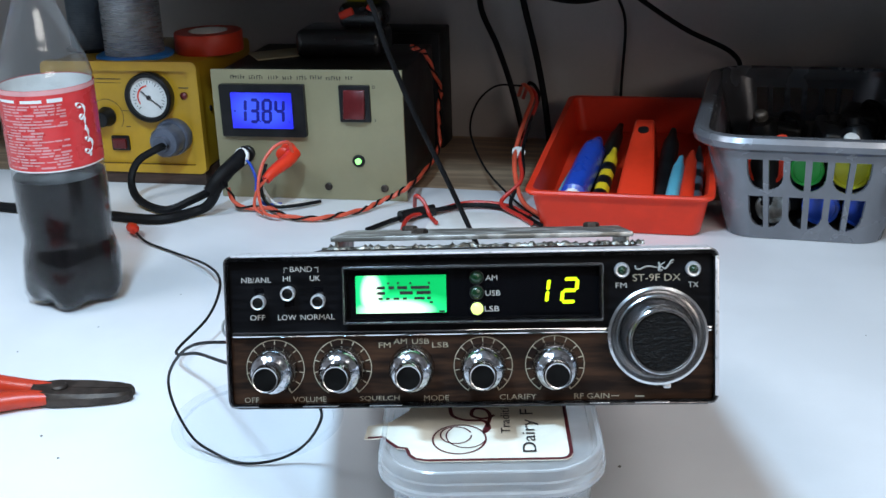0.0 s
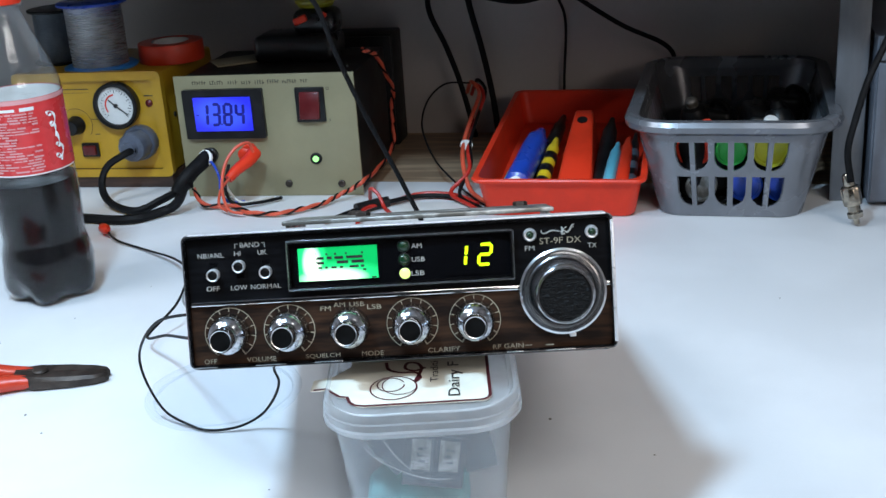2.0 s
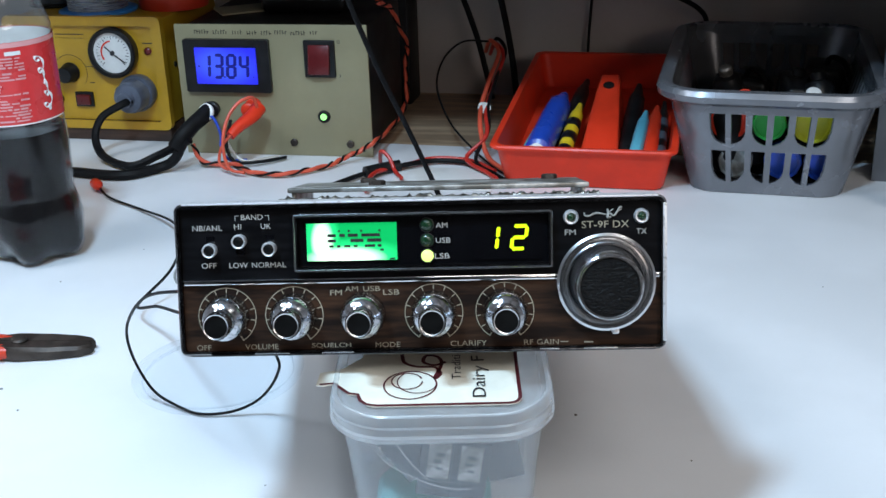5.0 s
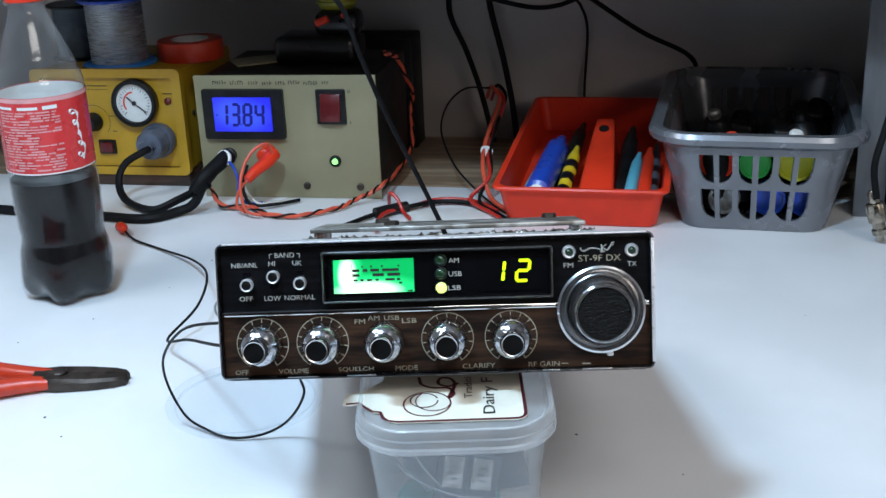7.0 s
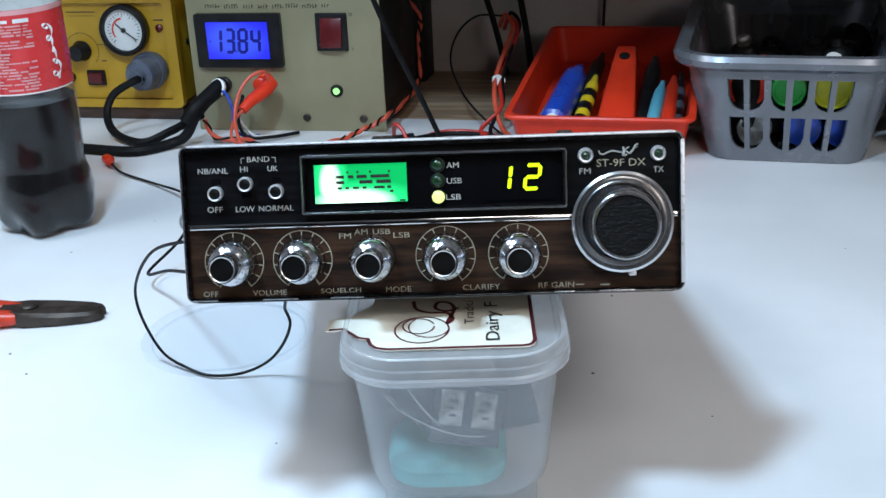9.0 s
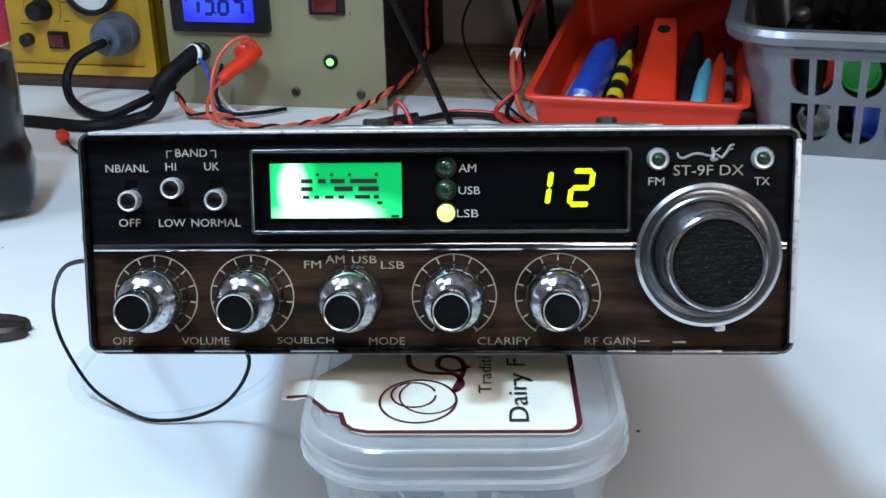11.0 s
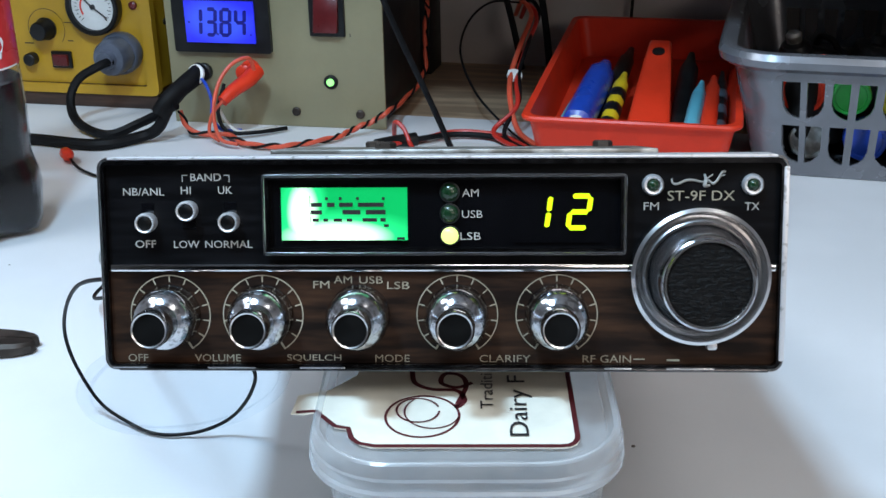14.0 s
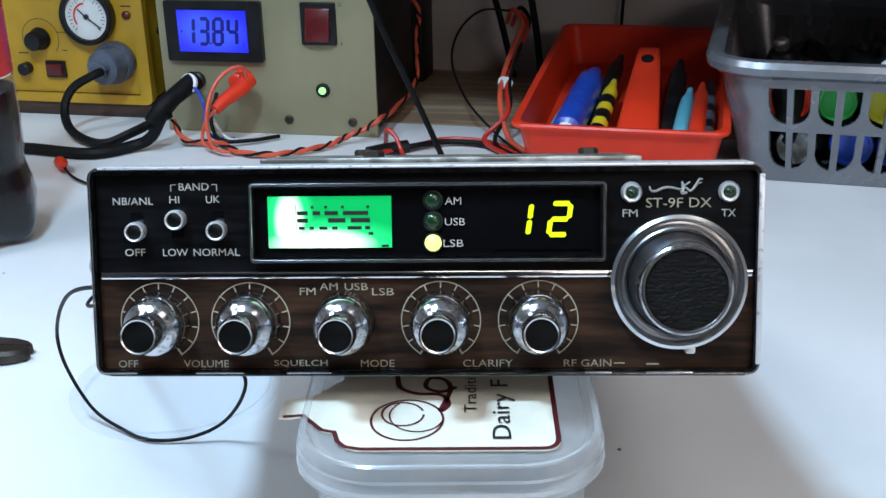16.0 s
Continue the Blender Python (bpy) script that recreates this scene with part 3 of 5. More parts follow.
    # five control knobs with engraved dials
    def dial(x, z, rad, ticks):
        bm = bmesh.new()
        a0, a1, n = radians(-58), radians(238), 44
        for k in range(n):
            q = [a0 + (a1 - a0) * (k + j) / n for j in (0, 1)]
            bm.faces.new([bm.verts.new((x + rr * math.cos(a), f - 0.0003, z + rr * math.sin(a))) for a, rr in ((q[0], rad), (q[1], rad), (q[1], rad + 0.00035), (q[0], rad + 0.00035))])
        for k in range(ticks):
            a = a0 + (a1 - a0) * k / (ticks - 1)
            for_s = 0.00020
            c, s = math.cos(a), math.sin(a)
            bm.faces.new([bm.verts.new((x + rr * c - w * s, f - 0.0003, z + rr * s + w * c)) for rr, w in ((rad - 0.0018, -for_s), (rad, -for_s), (rad, for_s), (rad - 0.0018, for_s))])
        for k in (0, 1):
            a = (a0, a1)[k]
            c, s = math.cos(a), math.sin(a)
            bm.faces.new([bm.verts.new((x + rr * c - w * s, f - 0.0003, z + rr * s + w * c)) for rr, w in ((rad - 0.002, -0.0003), (rad + 0.0004, -0.0003), (rad + 0.0004, 0.0003), (rad - 0.002, 0.0003))])
        bmesh.ops.recalc_face_normals(bm, faces=list(bm.faces))
        return bm

    for x, z, scale in ((-0.0801, 0.0160, 1), (-0.0524, 0.0160, 1), (-0.0238, 0.0160, 0), (0.0051, 0.0161, 1), (0.0342, 0.0162, 1)):
        if scale:
            part("dial_ring", dial(x, z, 0.0117, 13), M_GOLDPRINT, r, "pale gold dial ring with tick marks", smooth=False)
        flute = lambda a, rr, h: rr * (1 + 0.008 * math.cos(24 * a)) if 0.003 < h < 0.0080 else rr
        k = part("control_knob", lathe([(0.0088, 0), (0.0092, 0.0004), (0.0092, 0.0018), (0.0089, 0.0024), (0.0091, 0.0036), (0.0092, 0.0062), (0.0090, 0.0084), (0.0085, 0.0100), (0.0078, 0.0112), (0.0069, 0.0121), (0.0061, 0.0126), (0.0056, 0.0130),
                                        (0.0055, 0.0165), (0.0055, 0.0215), (0.0052, 0.0225), (0.0046, 0.0225), (0.0045, 0.0215), (0, 0.0215)], 48, "-y", (x, f, z), flute), M_KNOB, r, "domed chrome control knob")
        part("cap", lathe([(0.0045, 0.0210), (0.0045, 0.0221), (0, 0.0222)], 28, "-y", (x, f, z)), M_CAP, k, "black inset knob cap")
        part("cap_ring", lathe([(0.0046, 0.0219), (0.0046, 0.0227), (0.0050, 0.0229), (0.0050, 0.0219)], 36, "-y", (x, f, z)), M_SATIN, k, "thin bright ring round the cap")
    for s, x, z, w in (("FM", -0.0349, 0.0251, 0.0048), ("AM", -0.0285, 0.0266, 0.0054), ("USB", -0.0202, 0.0265, 0.0070), ("LSB", -0.0122, 0.0249, 0.0066)):
        part("lettering", words(s, x, z, 0.0022, w, y=f), M_GOLDPRINT, r)
    for s, x, w in (("OFF", -0.0904, 0.0060), ("VOLUME", -0.0664, 0.0138), ("SQUELCH", -0.0375, 0.0162), ("MODE", -0.0142, 0.0102), ("CLARIFY", 0.0191, 0.0150), ("RF GAIN", 0.0490, 0.0142)):
        part("lettering", words(s, x, 0.0030, 0.0022, w, y=f), M_GOLDPRINT, r)
    part("dash_mark", bars([(0.0568, 0.0600, 0.0028, 0.0031), (0.0665, 0.0702, 0.0024, 0.0029)], f - 0.0004), M_GOLDPRINT, r, smooth=False)

    # channel knob
    bx, bz = 0.0754, 0.0278
    part("knob_bezel", lathe([(0.0200, 0), (0.0203, 0.0016), (0.0200, 0.0034), (0.0190, 0.0040), (0.0184, 0.0032), (0.0178, 0.0014), (0.0170, 0.0010), (0.0168, 0.0022), (0.0160, 0.0028), (0.0156, 0.0010), (0, 0.0010)], 64, "-y", (bx, f, bz)),
         M_SATIN, r, "stepped chrome bezel of the channel knob")
    kn = part("channel_knob", lathe([(0.0150, 0.0008), (0.0152, 0.0030), (0.0146, 0.0045), (0.0140, 0.0060), (0.0137, 0.0140), (0.0132, 0.0160), (0.0124, 0.0166), (0.0119, 0.0160), (0.0118, 0.0150), (0, 0.0150)], 64, "-y", (bx, f, bz),
                                     lambda a, rr, h: rr * (1 + 0.012 * math.cos(60 * a)) if 0.005 < h < 0.0145 else rr), M_KNOB, r, "large chrome channel knob")
    part("cap", lathe([(0.0118, 0.0145), (0.0118, 0.0158), (0.0112, 0.0164), (0, 0.0165)], 40, "-y", (bx, f, bz)), M_LEATHER, kn, "black leather-grained knob face")
    part("cap_ring", lathe([(0.0114, 0.0140), (0.0116, 0.0166), (0.0119, 0.0170), (0.0124, 0.0170), (0.0127, 0.0164), (0.0127, 0.0140)], 56, "-y", (bx, f, bz)), M_SATIN, kn, "satin ring round the knob face")
    part("bezel_nib", box(bx + 0.0022, bx + 0.0052, -0.001, f, bz - 0.0215, bz - 0.0195, 0.0006), M_WORN, r)

    # mounting bracket on the case top
    b = part("mounting_bracket", box(-0.076, 0.083, 0.140, 0.212, 0.0598, 0.0624, 0.0006), M_STEEL, r, "dull zinc mounting bracket with bolts", m=pose(0, 0, 0, -2.0))
    for x in (-0.074, 0.079):
        part("bracket_leg", box(x, x + 0.002, 0.142, 0.210, 0.0530, 0.0600, 0.0004), M_STEEL, b)
    rng = random.Random(8)
    bm = bmesh.new()
    rows = []
    for k in range(121):
        x = -0.080 + 0.168 * k / 120
        h, d = 0.0010 + 0.0018 * rng.random() ** 2, 0.004 + 0.004 * rng.random()
        rows.append([bm.verts.new((x, 0.1385 + q * d, 0.0560 + h * p)) for q, p in ((-0.5, 0), (-0.4, 0.7), (0.1, 1.0), (0.7, 0.8), (1.0, 0))])
    for p, q in zip(rows, rows[1:]):
        for k in range(4):
            bm.faces.new((p[k], q[k], q[k + 1], p[k + 1]))
    part("crusted_seam", bm, M_CRUST, b, "crusted flaking seam along the bracket")
    for x, y in ((-0.038, 0.196), (0.066, 0.200), (-0.030, 0.160)):
        part("bolt", lathe([(0.0046, 0.0618), (0.0046, 0.0644), (0.0036, 0.0652), (0, 0.0652)], 6, "z", (x, y, 0)), M_DARKMETAL, b, "dark hexagon bolt")
    for x in (-0.0995, 0.0980):
        part("side_screw", lathe([(0.004, 0), (0.004, 0.0015), (0.003, 0.002), (0, 0.002)], 16, "x", (-0.0966 if x < 0 else 0.0946, 0.06, 0.03)), M_STEEL, r)
    part("wire_hook", wire([(-0.0945, 0.010, 0.036), (-0.1015, 0.011, 0.0355), (-0.1035, 0.011, 0.0315), (-0.1010, 0.011, 0.0275), (-0.0945, 0.010, 0.0270)], 0.0006), M_STEEL, r, "thin steel wire hook")
    return r


radio = build_radio()


# ---- plastic tub under the radio ----
def rr_loop(cx, cy, w, d, r, z, n=8):
    return [(x + cx, y + cy, z) for x, y in rounded(-w / 2, w / 2, -d / 2, d / 2, r, n)]


def loft(loops, cap0=True, cap1=True):
    bm = bmesh.new()
    vs = [[bm.verts.new(p) for p in lp] for lp in loops]
    for a, b in zip(vs, vs[1:]):
        n = len(a)
        for i in range(n):
            bm.faces.new((a[i], a[(i + 1) % n], b[(i + 1) % n], b[i]))
    if cap0:
        bm.faces.new(vs[0][::-1])
    if cap1:
        bm.faces.new(vs[-1])
    bmesh.ops.recalc_face_normals(bm, faces=list(bm.faces))
    return bm


def build_tub():
    t = thing("plastic_tub", pose(0.0094, -0.0055, 0.0008, 0, 0, -1) @ Matrix.Diagonal((0.955, 0.955, 1.045, 1)), "milky clear plastic food tub with a snap lid", "tub")
    out = [(0.066, 0.014, 0.0), (0.068, 0.015, 0.002), (0.069, 0.016, 0.0195), (0.0725, 0.018, 0.0220), (0.0765, 0.019, 0.0250), (0.0790, 0.019, 0.0300), (0.0845, 0.018, 0.062), (0.089, 0.018, 0.080)]
    loops = [rr_loop(0, 0, w, w * 0.94, r * 1.3, z) for w, r, z in out]
    loops += [rr_loop(0, 0, w - 0.0016, w * 0.94 - 0.0016, r * 1.3 - 0.0006, max(z, 0.0234)) for w, r, z in out[:3:-1]]
    part("container", loft(loops), M_TUB, t, "milky see-through container")
    lid = [(0.0955, 0.020, 0.0785), (0.0975, 0.021, 0.0795), (0.0975, 0.021, 0.0810), (0.0955, 0.020, 0.0818), (0.0968, 0.021, 0.0828), (0.0968, 0.021, 0.0850), (0.0952, 0.020, 0.0856), (0.0955, 0.020, 0.0876), (0.0946, 0.020, 0.0894), (0.0925, 0.019, 0.0900), (0.0900, 0.018, 0.0897),
           (0.0885, 0.017, 0.0884), (0.0862, 0.016, 0.0878), (0.0850, 0.016, 0.0882), (0.0825, 0.016, 0.0880)]
    part("lid", loft([rr_loop(0, 0, w, w * 0.94, r * 1.3, z) for w, r, z in lid], cap0=False), M_LID, t, "milky snap-on lid with a stepped rim")
    # paper label on the lid, torn at one corner
    z = 0.0890
    pts = [(0.0285, -0.0345), (0.0309, -0.0340), (0.0328, -0.0325), (0.0338, -0.0302), (0.0340, -0.0280), (0.0340, 0.038), (-0.034, 0.038), (-0.036, 0.010), (-0.0440, 0.0000), (-0.0538, -0.0035), (-0.0545, -0.0145), (-0.0505, -0.0150), (-0.047, -0.0135), (-0.0435, -0.0170), (-0.0400, -0.0228), (-0.0355, -0.0240), (-0.0340, -0.0295), (-0.0315, -0.0325), (-0.0280, -0.0340)]
    def sheet(shift, zz):
        bm = bmesh.new()
        lo = [bm.verts.new((x, y, zz)) for x, y in shift]
        fc = bm.faces.new(lo)
        tri = bmesh.ops.triangulate(bm, faces=[fc])["faces"]
        e = bmesh.ops.extrude_face_region(bm, geom=tri)
        for v in e["geom"]:
            if isinstance(v, bmesh.types.BMVert):
                v.co.z += 0.0004
        bmesh.ops.recalc_face_normals(bm, faces=list(bm.faces))
        return bm
    lab = part("paper_label", sheet(pts, z), M_CARD, t, "torn cream paper label with maroon edge", smooth=False)
    zt = z + 0.0006
    def ribbon(line, w, material, name, closed=False):
        bm = bmesh.new()
        line = [Vector((x, y, zt)) for x, y in line]
        prev = None
        for i, p in enumerate(line):
            a, b = line[max(i - 1, 0)], line[min(i + 1, len(line) - 1)]
            n = (b - a).cross(Vector((0, 0, 1))).normalized() * w / 2
            cur = (bm.verts.new(p - n), bm.verts.new(p + n))
            if prev:
                bm.faces.new((prev[0], prev[1], cur[1], cur[0]))
            prev = cur
        return part(name, bm, material, lab, smooth=False)
    ribbon([(-0.0530, -0.0140), (-0.0470, -0.0132), (-0.0400, -0.0222), (-0.0358, -0.0234), (-0.0343, -0.0290), (-0.0318, -0.0320), (-0.0270, -0.0334), (0.0283, -0.0337), (0.0306, -0.0333), (0.0322, -0.0319), (0.0331, -0.0299), (0.0333, -0.0278), (0.0333, 0.038)], 0.0016, M_MAROON, "label_border")
    # swirl emblem and a flourish, as plain strokes
    el = lambda cx, cy, a, b, k0, k1, rot=0: [(cx + a * math.cos(q) * math.cos(rot) - b * math.sin(q) * math.sin(rot), cy + a * math.cos(q) * math.sin(rot) + b * math.sin(q) * math.cos(rot))
                                              for q in [radians(k0 + (k1 - k0) * i / 40) for i in range(41)]]
    ribbon(el(-0.0135, -0.0165, 0.0114, 0.0122, 0, 360), 0.0008, M_MAROON, "swirl_mark")
    ribbon(el(-0.0150, -0.0130, 0.0066, 0.0072, 0, 340, 0.3), 0.0007, M_MAROON, "swirl_mark")
    ribbon(el(-0.0105, -0.0140, 0.0086, 0.0098, 120, 330, 0.2), 0.0006, M_MAROON, "swirl_mark")
    ribbon([tuple(p[:2]) for p in smooth_line([(-0.018, 0.012, 0), (-0.0165, 0.004, 0), (-0.011, 0.000, 0), (-0.003, -0.001, 0), (-0.0005, -0.007, 0), (-0.003, -0.011, 0), (0.0, 0.002, 0), (-0.002, 0.009, 0), (-0.007, 0.010, 0), (-0.008, 0.004, 0), (-0.003, 0.001, 0), (0.002, 0.004, 0)], 8)], 0.0017, M_MAROON, "swirl_mark")
    for s, x, y, h, w in (("Traditi", 0.0065, -0.0015, 0.0040, 0.0225), ("Dairy F", 0.0170, -0.0100, 0.0076, 0.0370)):
        bm = words(s, 0, 0, h, w)
        bmesh.ops.transform(bm, matrix=pose(x, y, zt, 0, 0, 90) @ pose(0, 0, 0, -90, 0, 0), verts=list(bm.verts))
        part("lettering", bm, M_INK, lab)
    return t


tub = build_tub()


def build_tub_contents():
    base = pose(0.0094, -0.0060, 0.0030, 0, 0, -1)
    bag = thing("parts_bag", base, "clear bag of grey component strips inside the tub", "bag")
    for i, (x, y, z, a, b) in enumerate(((-0.0025, -0.0270, 0.0655, -8, 9), (0.0105, -0.0270, 0.0635, -8, 10), (0.0240, -0.0180, 0.0670, -8, -12), (-0.0160, -0.0190, 0.0690, -8, -38), (0.0050, -0.0150, 0.0640, -8, 40), (0.0240, 0.0040, 0.0640, -8, 4), (-0.0200, 0.0040, 0.0650, -8, -6))):
        s = part("component_strip", box(-0.0078, 0.0078, -0.0012, 0.0012, -0.0125, 0.0125, 0.0004), M_CHIP, bag, "grey blister strip with a white label", m=pose(x, y, z - 0.0065, a, b, 0))
        if i < 2:
            part("strip_label", box(-0.0046, 0.0046, -0.0021, -0.0016, -0.004, 0.011), M_PALEGREY, s, "small white printed label")
            part("label_print", bars([(-0.002, 0.0022, 0.006, 0.0074), (-0.0024, 0.001, 0.003, 0.0042), (-0.001, 0.002, 0.000, 0.001)], -0.0025), M_CHIP, s, smooth=False)
    bm = bmesh.new()
    n, m = 16, 10
    grid = [[bm.verts.new((-0.033 + 0.066 * i / n, -0.030 + 0.006 * math.sin(i * 0.9 + j) * 0.5 + 0.010 * (1 - j / m), 0.056 - 0.0007 * i * (1 - j / m) + 0.002 * math.sin(i * 0.7) + 0.020 * j / m)) for j in range(m + 1)] for i in range(n + 1)]
    for i in range(n):
        for j in range(m):
            bm.faces.new((grid[i][j], grid[i + 1][j], grid[i + 1][j + 1], grid[i][j + 1]))
    part("bag_film", bm, M_BAG, bag, "crumpled clear bag film")
    part("bag_crease", sweep(smooth_line([(-0.0290, -0.0235, 0.0660), (-0.0215, -0.0285, 0.0610), (-0.0090, -0.0305, 0.0545), (0.0020, -0.0310, 0.0510), (0.0110, -0.0305, 0.0500)], 6), 0.0003, 8), M_LID, bag, "folded lower edge of the bag")
    part("bag_crease", sweep(smooth_line([(-0.0205, -0.0290, 0.0745), (-0.0140, -0.0300, 0.0640), (-0.0070, -0.0305, 0.0555)], 6), 0.0003, 8), M_LID, bag)
    sp = part("cleaning_sponge", loft([rr_loop(-0.005, -0.004, w, w * 0.95, 0.016, z) for w, z in ((0.042, 0.0224), (0.049, 0.0245), (0.050, 0.0315), (0.045, 0.0350), (0.034, 0.0365))]), M_TEAL, m=base)
    tagged(sp, "pale teal sponge lying inside the tub", "sponge")


build_tub_contents()


# ---- cola bottle ----
def build_bottle():
    b = thing("soda_bottle", pose(-0.292, 0.375, 0.0), "half-full clear plastic soda bottle with a red label", "bottle")
    foot = lambda a, r, h: r * (1 + (0.20 * (1 - h / 0.026) * math.cos(5 * a + 1.2) if h < 0.026 else 0))
    shape = [(0.0, 0.006), (0.014, 0.003), (0.024, 0.0012), (0.0290, 0.004), (0.0335, 0.011), (0.0355, 0.020), (0.0358, 0.030), (0.0345, 0.040), (0.0325, 0.047), (0.0318, 0.052), (0.0325, 0.060), (0.0333, 0.080), (0.0333, 0.098),
             (0.0328, 0.102), (0.0328, 0.168), (0.0332, 0.171), (0.0322, 0.176), (0.0285, 0.188), (0.0235, 0.201), (0.0185, 0.213), (0.0150, 0.222), (0.0132, 0.228), (0.0132, 0.231), (0.0160, 0.2315), (0.0160, 0.2328), (0.0125, 0.233), (0.0125, 0.238)]
    lower, upper = [s for s in shape if s[1] <= 0.102], [s for s in shape if s[1] >= 0.102]
    for name, prof, material, label in (("bottle_base", lower, M_PET, "clear moulded bottle base"), ("bottle_neck", upper, M_PETTOP, "clear misted shoulder and neck")):
        bm = lathe(prof, 60, lobes=foot)
        bmesh.ops.delete(bm, geom=[q for q in bm.faces if len(q.verts) > 4], context="FACES_ONLY")
        part(name, bm, material, b, label)
    drink = [(0.0, 0.0075)] + [(max(r - 0.0009, 0.0), h + 0.0012) for r, h in shape[1:13] if h < 0.095] + [(0.0322, 0.0990), (0, 0.0990)]
    part("drink", lathe(drink, 60, lobes=foot), M_COLA, b, "dark brown drink up to the label")
    # label sleeve
    bm = lathe([(0.0333, 0.1080), (0.0333, 0.1665)], 60)
    bmesh.ops.delete(bm, geom=[q for q in bm.faces if len(q.verts) > 4], context="FACES_ONLY")
    part("label", bm, M_LABELRED, b, "red label with white print")

    bm = lathe([(0.0323, 0.1086), (0.0323, 0.1660)], 48)
    bmesh.ops.delete(bm, geom=[q for q in bm.faces if len(q.verts) > 4], context="FACES_ONLY")
    part("label_back", bm, M_WHITE, bpy.data.objects["label"], "white inner side of the label")

    def on_label(spans, name, material):
        bm = bmesh.new()
        for a0, a1, z0, z1 in spans:
            n = max(2, int((a1 - a0) / 5))
            rows = [[bm.verts.new((0.0336 * math.sin(radians(a0 + (a1 - a0) * i / n)), -0.0336 * math.cos(radians(a0 + (a1 - a0) * i / n)), z)) for z in (z0, z1)] for i in range(n + 1)]
            for p, q in zip(rows, rows[1:]):
                bm.faces.new((p[0], q[0], q[1], p[1]))
        bmesh.ops.recalc_face_normals(bm, faces=list(bm.faces))
        tagged(part(name, bm, material, bpy.data.objects["label"], smooth=False), kind="stuff" if name == "small_print" else "")
    rng = random.Random(4)
    spans = []
    for row in range(22):
        z = 0.1110 + row * 0.00210
        a = -46 + rng.uniform(0, 2)
        while a < 36:
            w = rng.uniform(4, 18)
            if rng.random() < 0.80 and not (a > 4 and 9 < row < 14):
                spans.append((a, min(a + w, 38), z, z + rng.choice((0.0009, 0.0011, 0.0013))))
            a += w + rng.uniform(1.0, 2.5)
    for a in (-62, -56, -51):
        spans += [(a, a + 1.6, 0.112 + 0.008 * k, 0.1185 + 0.008 * k) for k in range(5)]
    on_label(spans, "small_print", M_PINK)
    on_label([(-90, 90, 0.1082, 0.1092)], "print_band", M_WHITE)
    on_label([(-170, 170, 0.1630, 0.1663)], "pale_band", M_PINK)
    for band in ((-50, -22, 0.1580, 0.1600), (-14, 12, 0.1578, 0.1600), (18, 36, 0.1576, 0.1604)):
        on_label([band], "print_band", M_WHITE)
    # white flowing stroke at the label's side
    pts = []
    for i in range(121):
        q = i / 120
        z = 0.115 + 0.040 * q + 0.0034 * math.sin(30 * q)
        a = radians(60 + (3.0 + 3 * math.sin(9 * q)) * math.cos(30 * q) + 3 * math.sin(5 * q))
        pts.append(Vector((0.0338 * math.sin(a), -0.0338 * math.cos(a), z)))
    part("swash", sweep(pts, lambda t: 0.0006 + 0.0004 * math.sin(90 * t), 6), M_WHITE, bpy.data.objects["label"], "white flowing stroke")
    rib = lambda a, r, h: r * (1 + 0.02 * math.cos(60 * a)) if 0.2345 < h < 0.2465 else r
    part("cap", lathe([(0.0150, 0.2335), (0.0152, 0.2345), (0.0150, 0.2460), (0.0135, 0.2480), (0, 0.2482)], 60, lobes=rib), M_REDP, b, "red ribbed screw cap")
    return b


bottle = build_bottle()


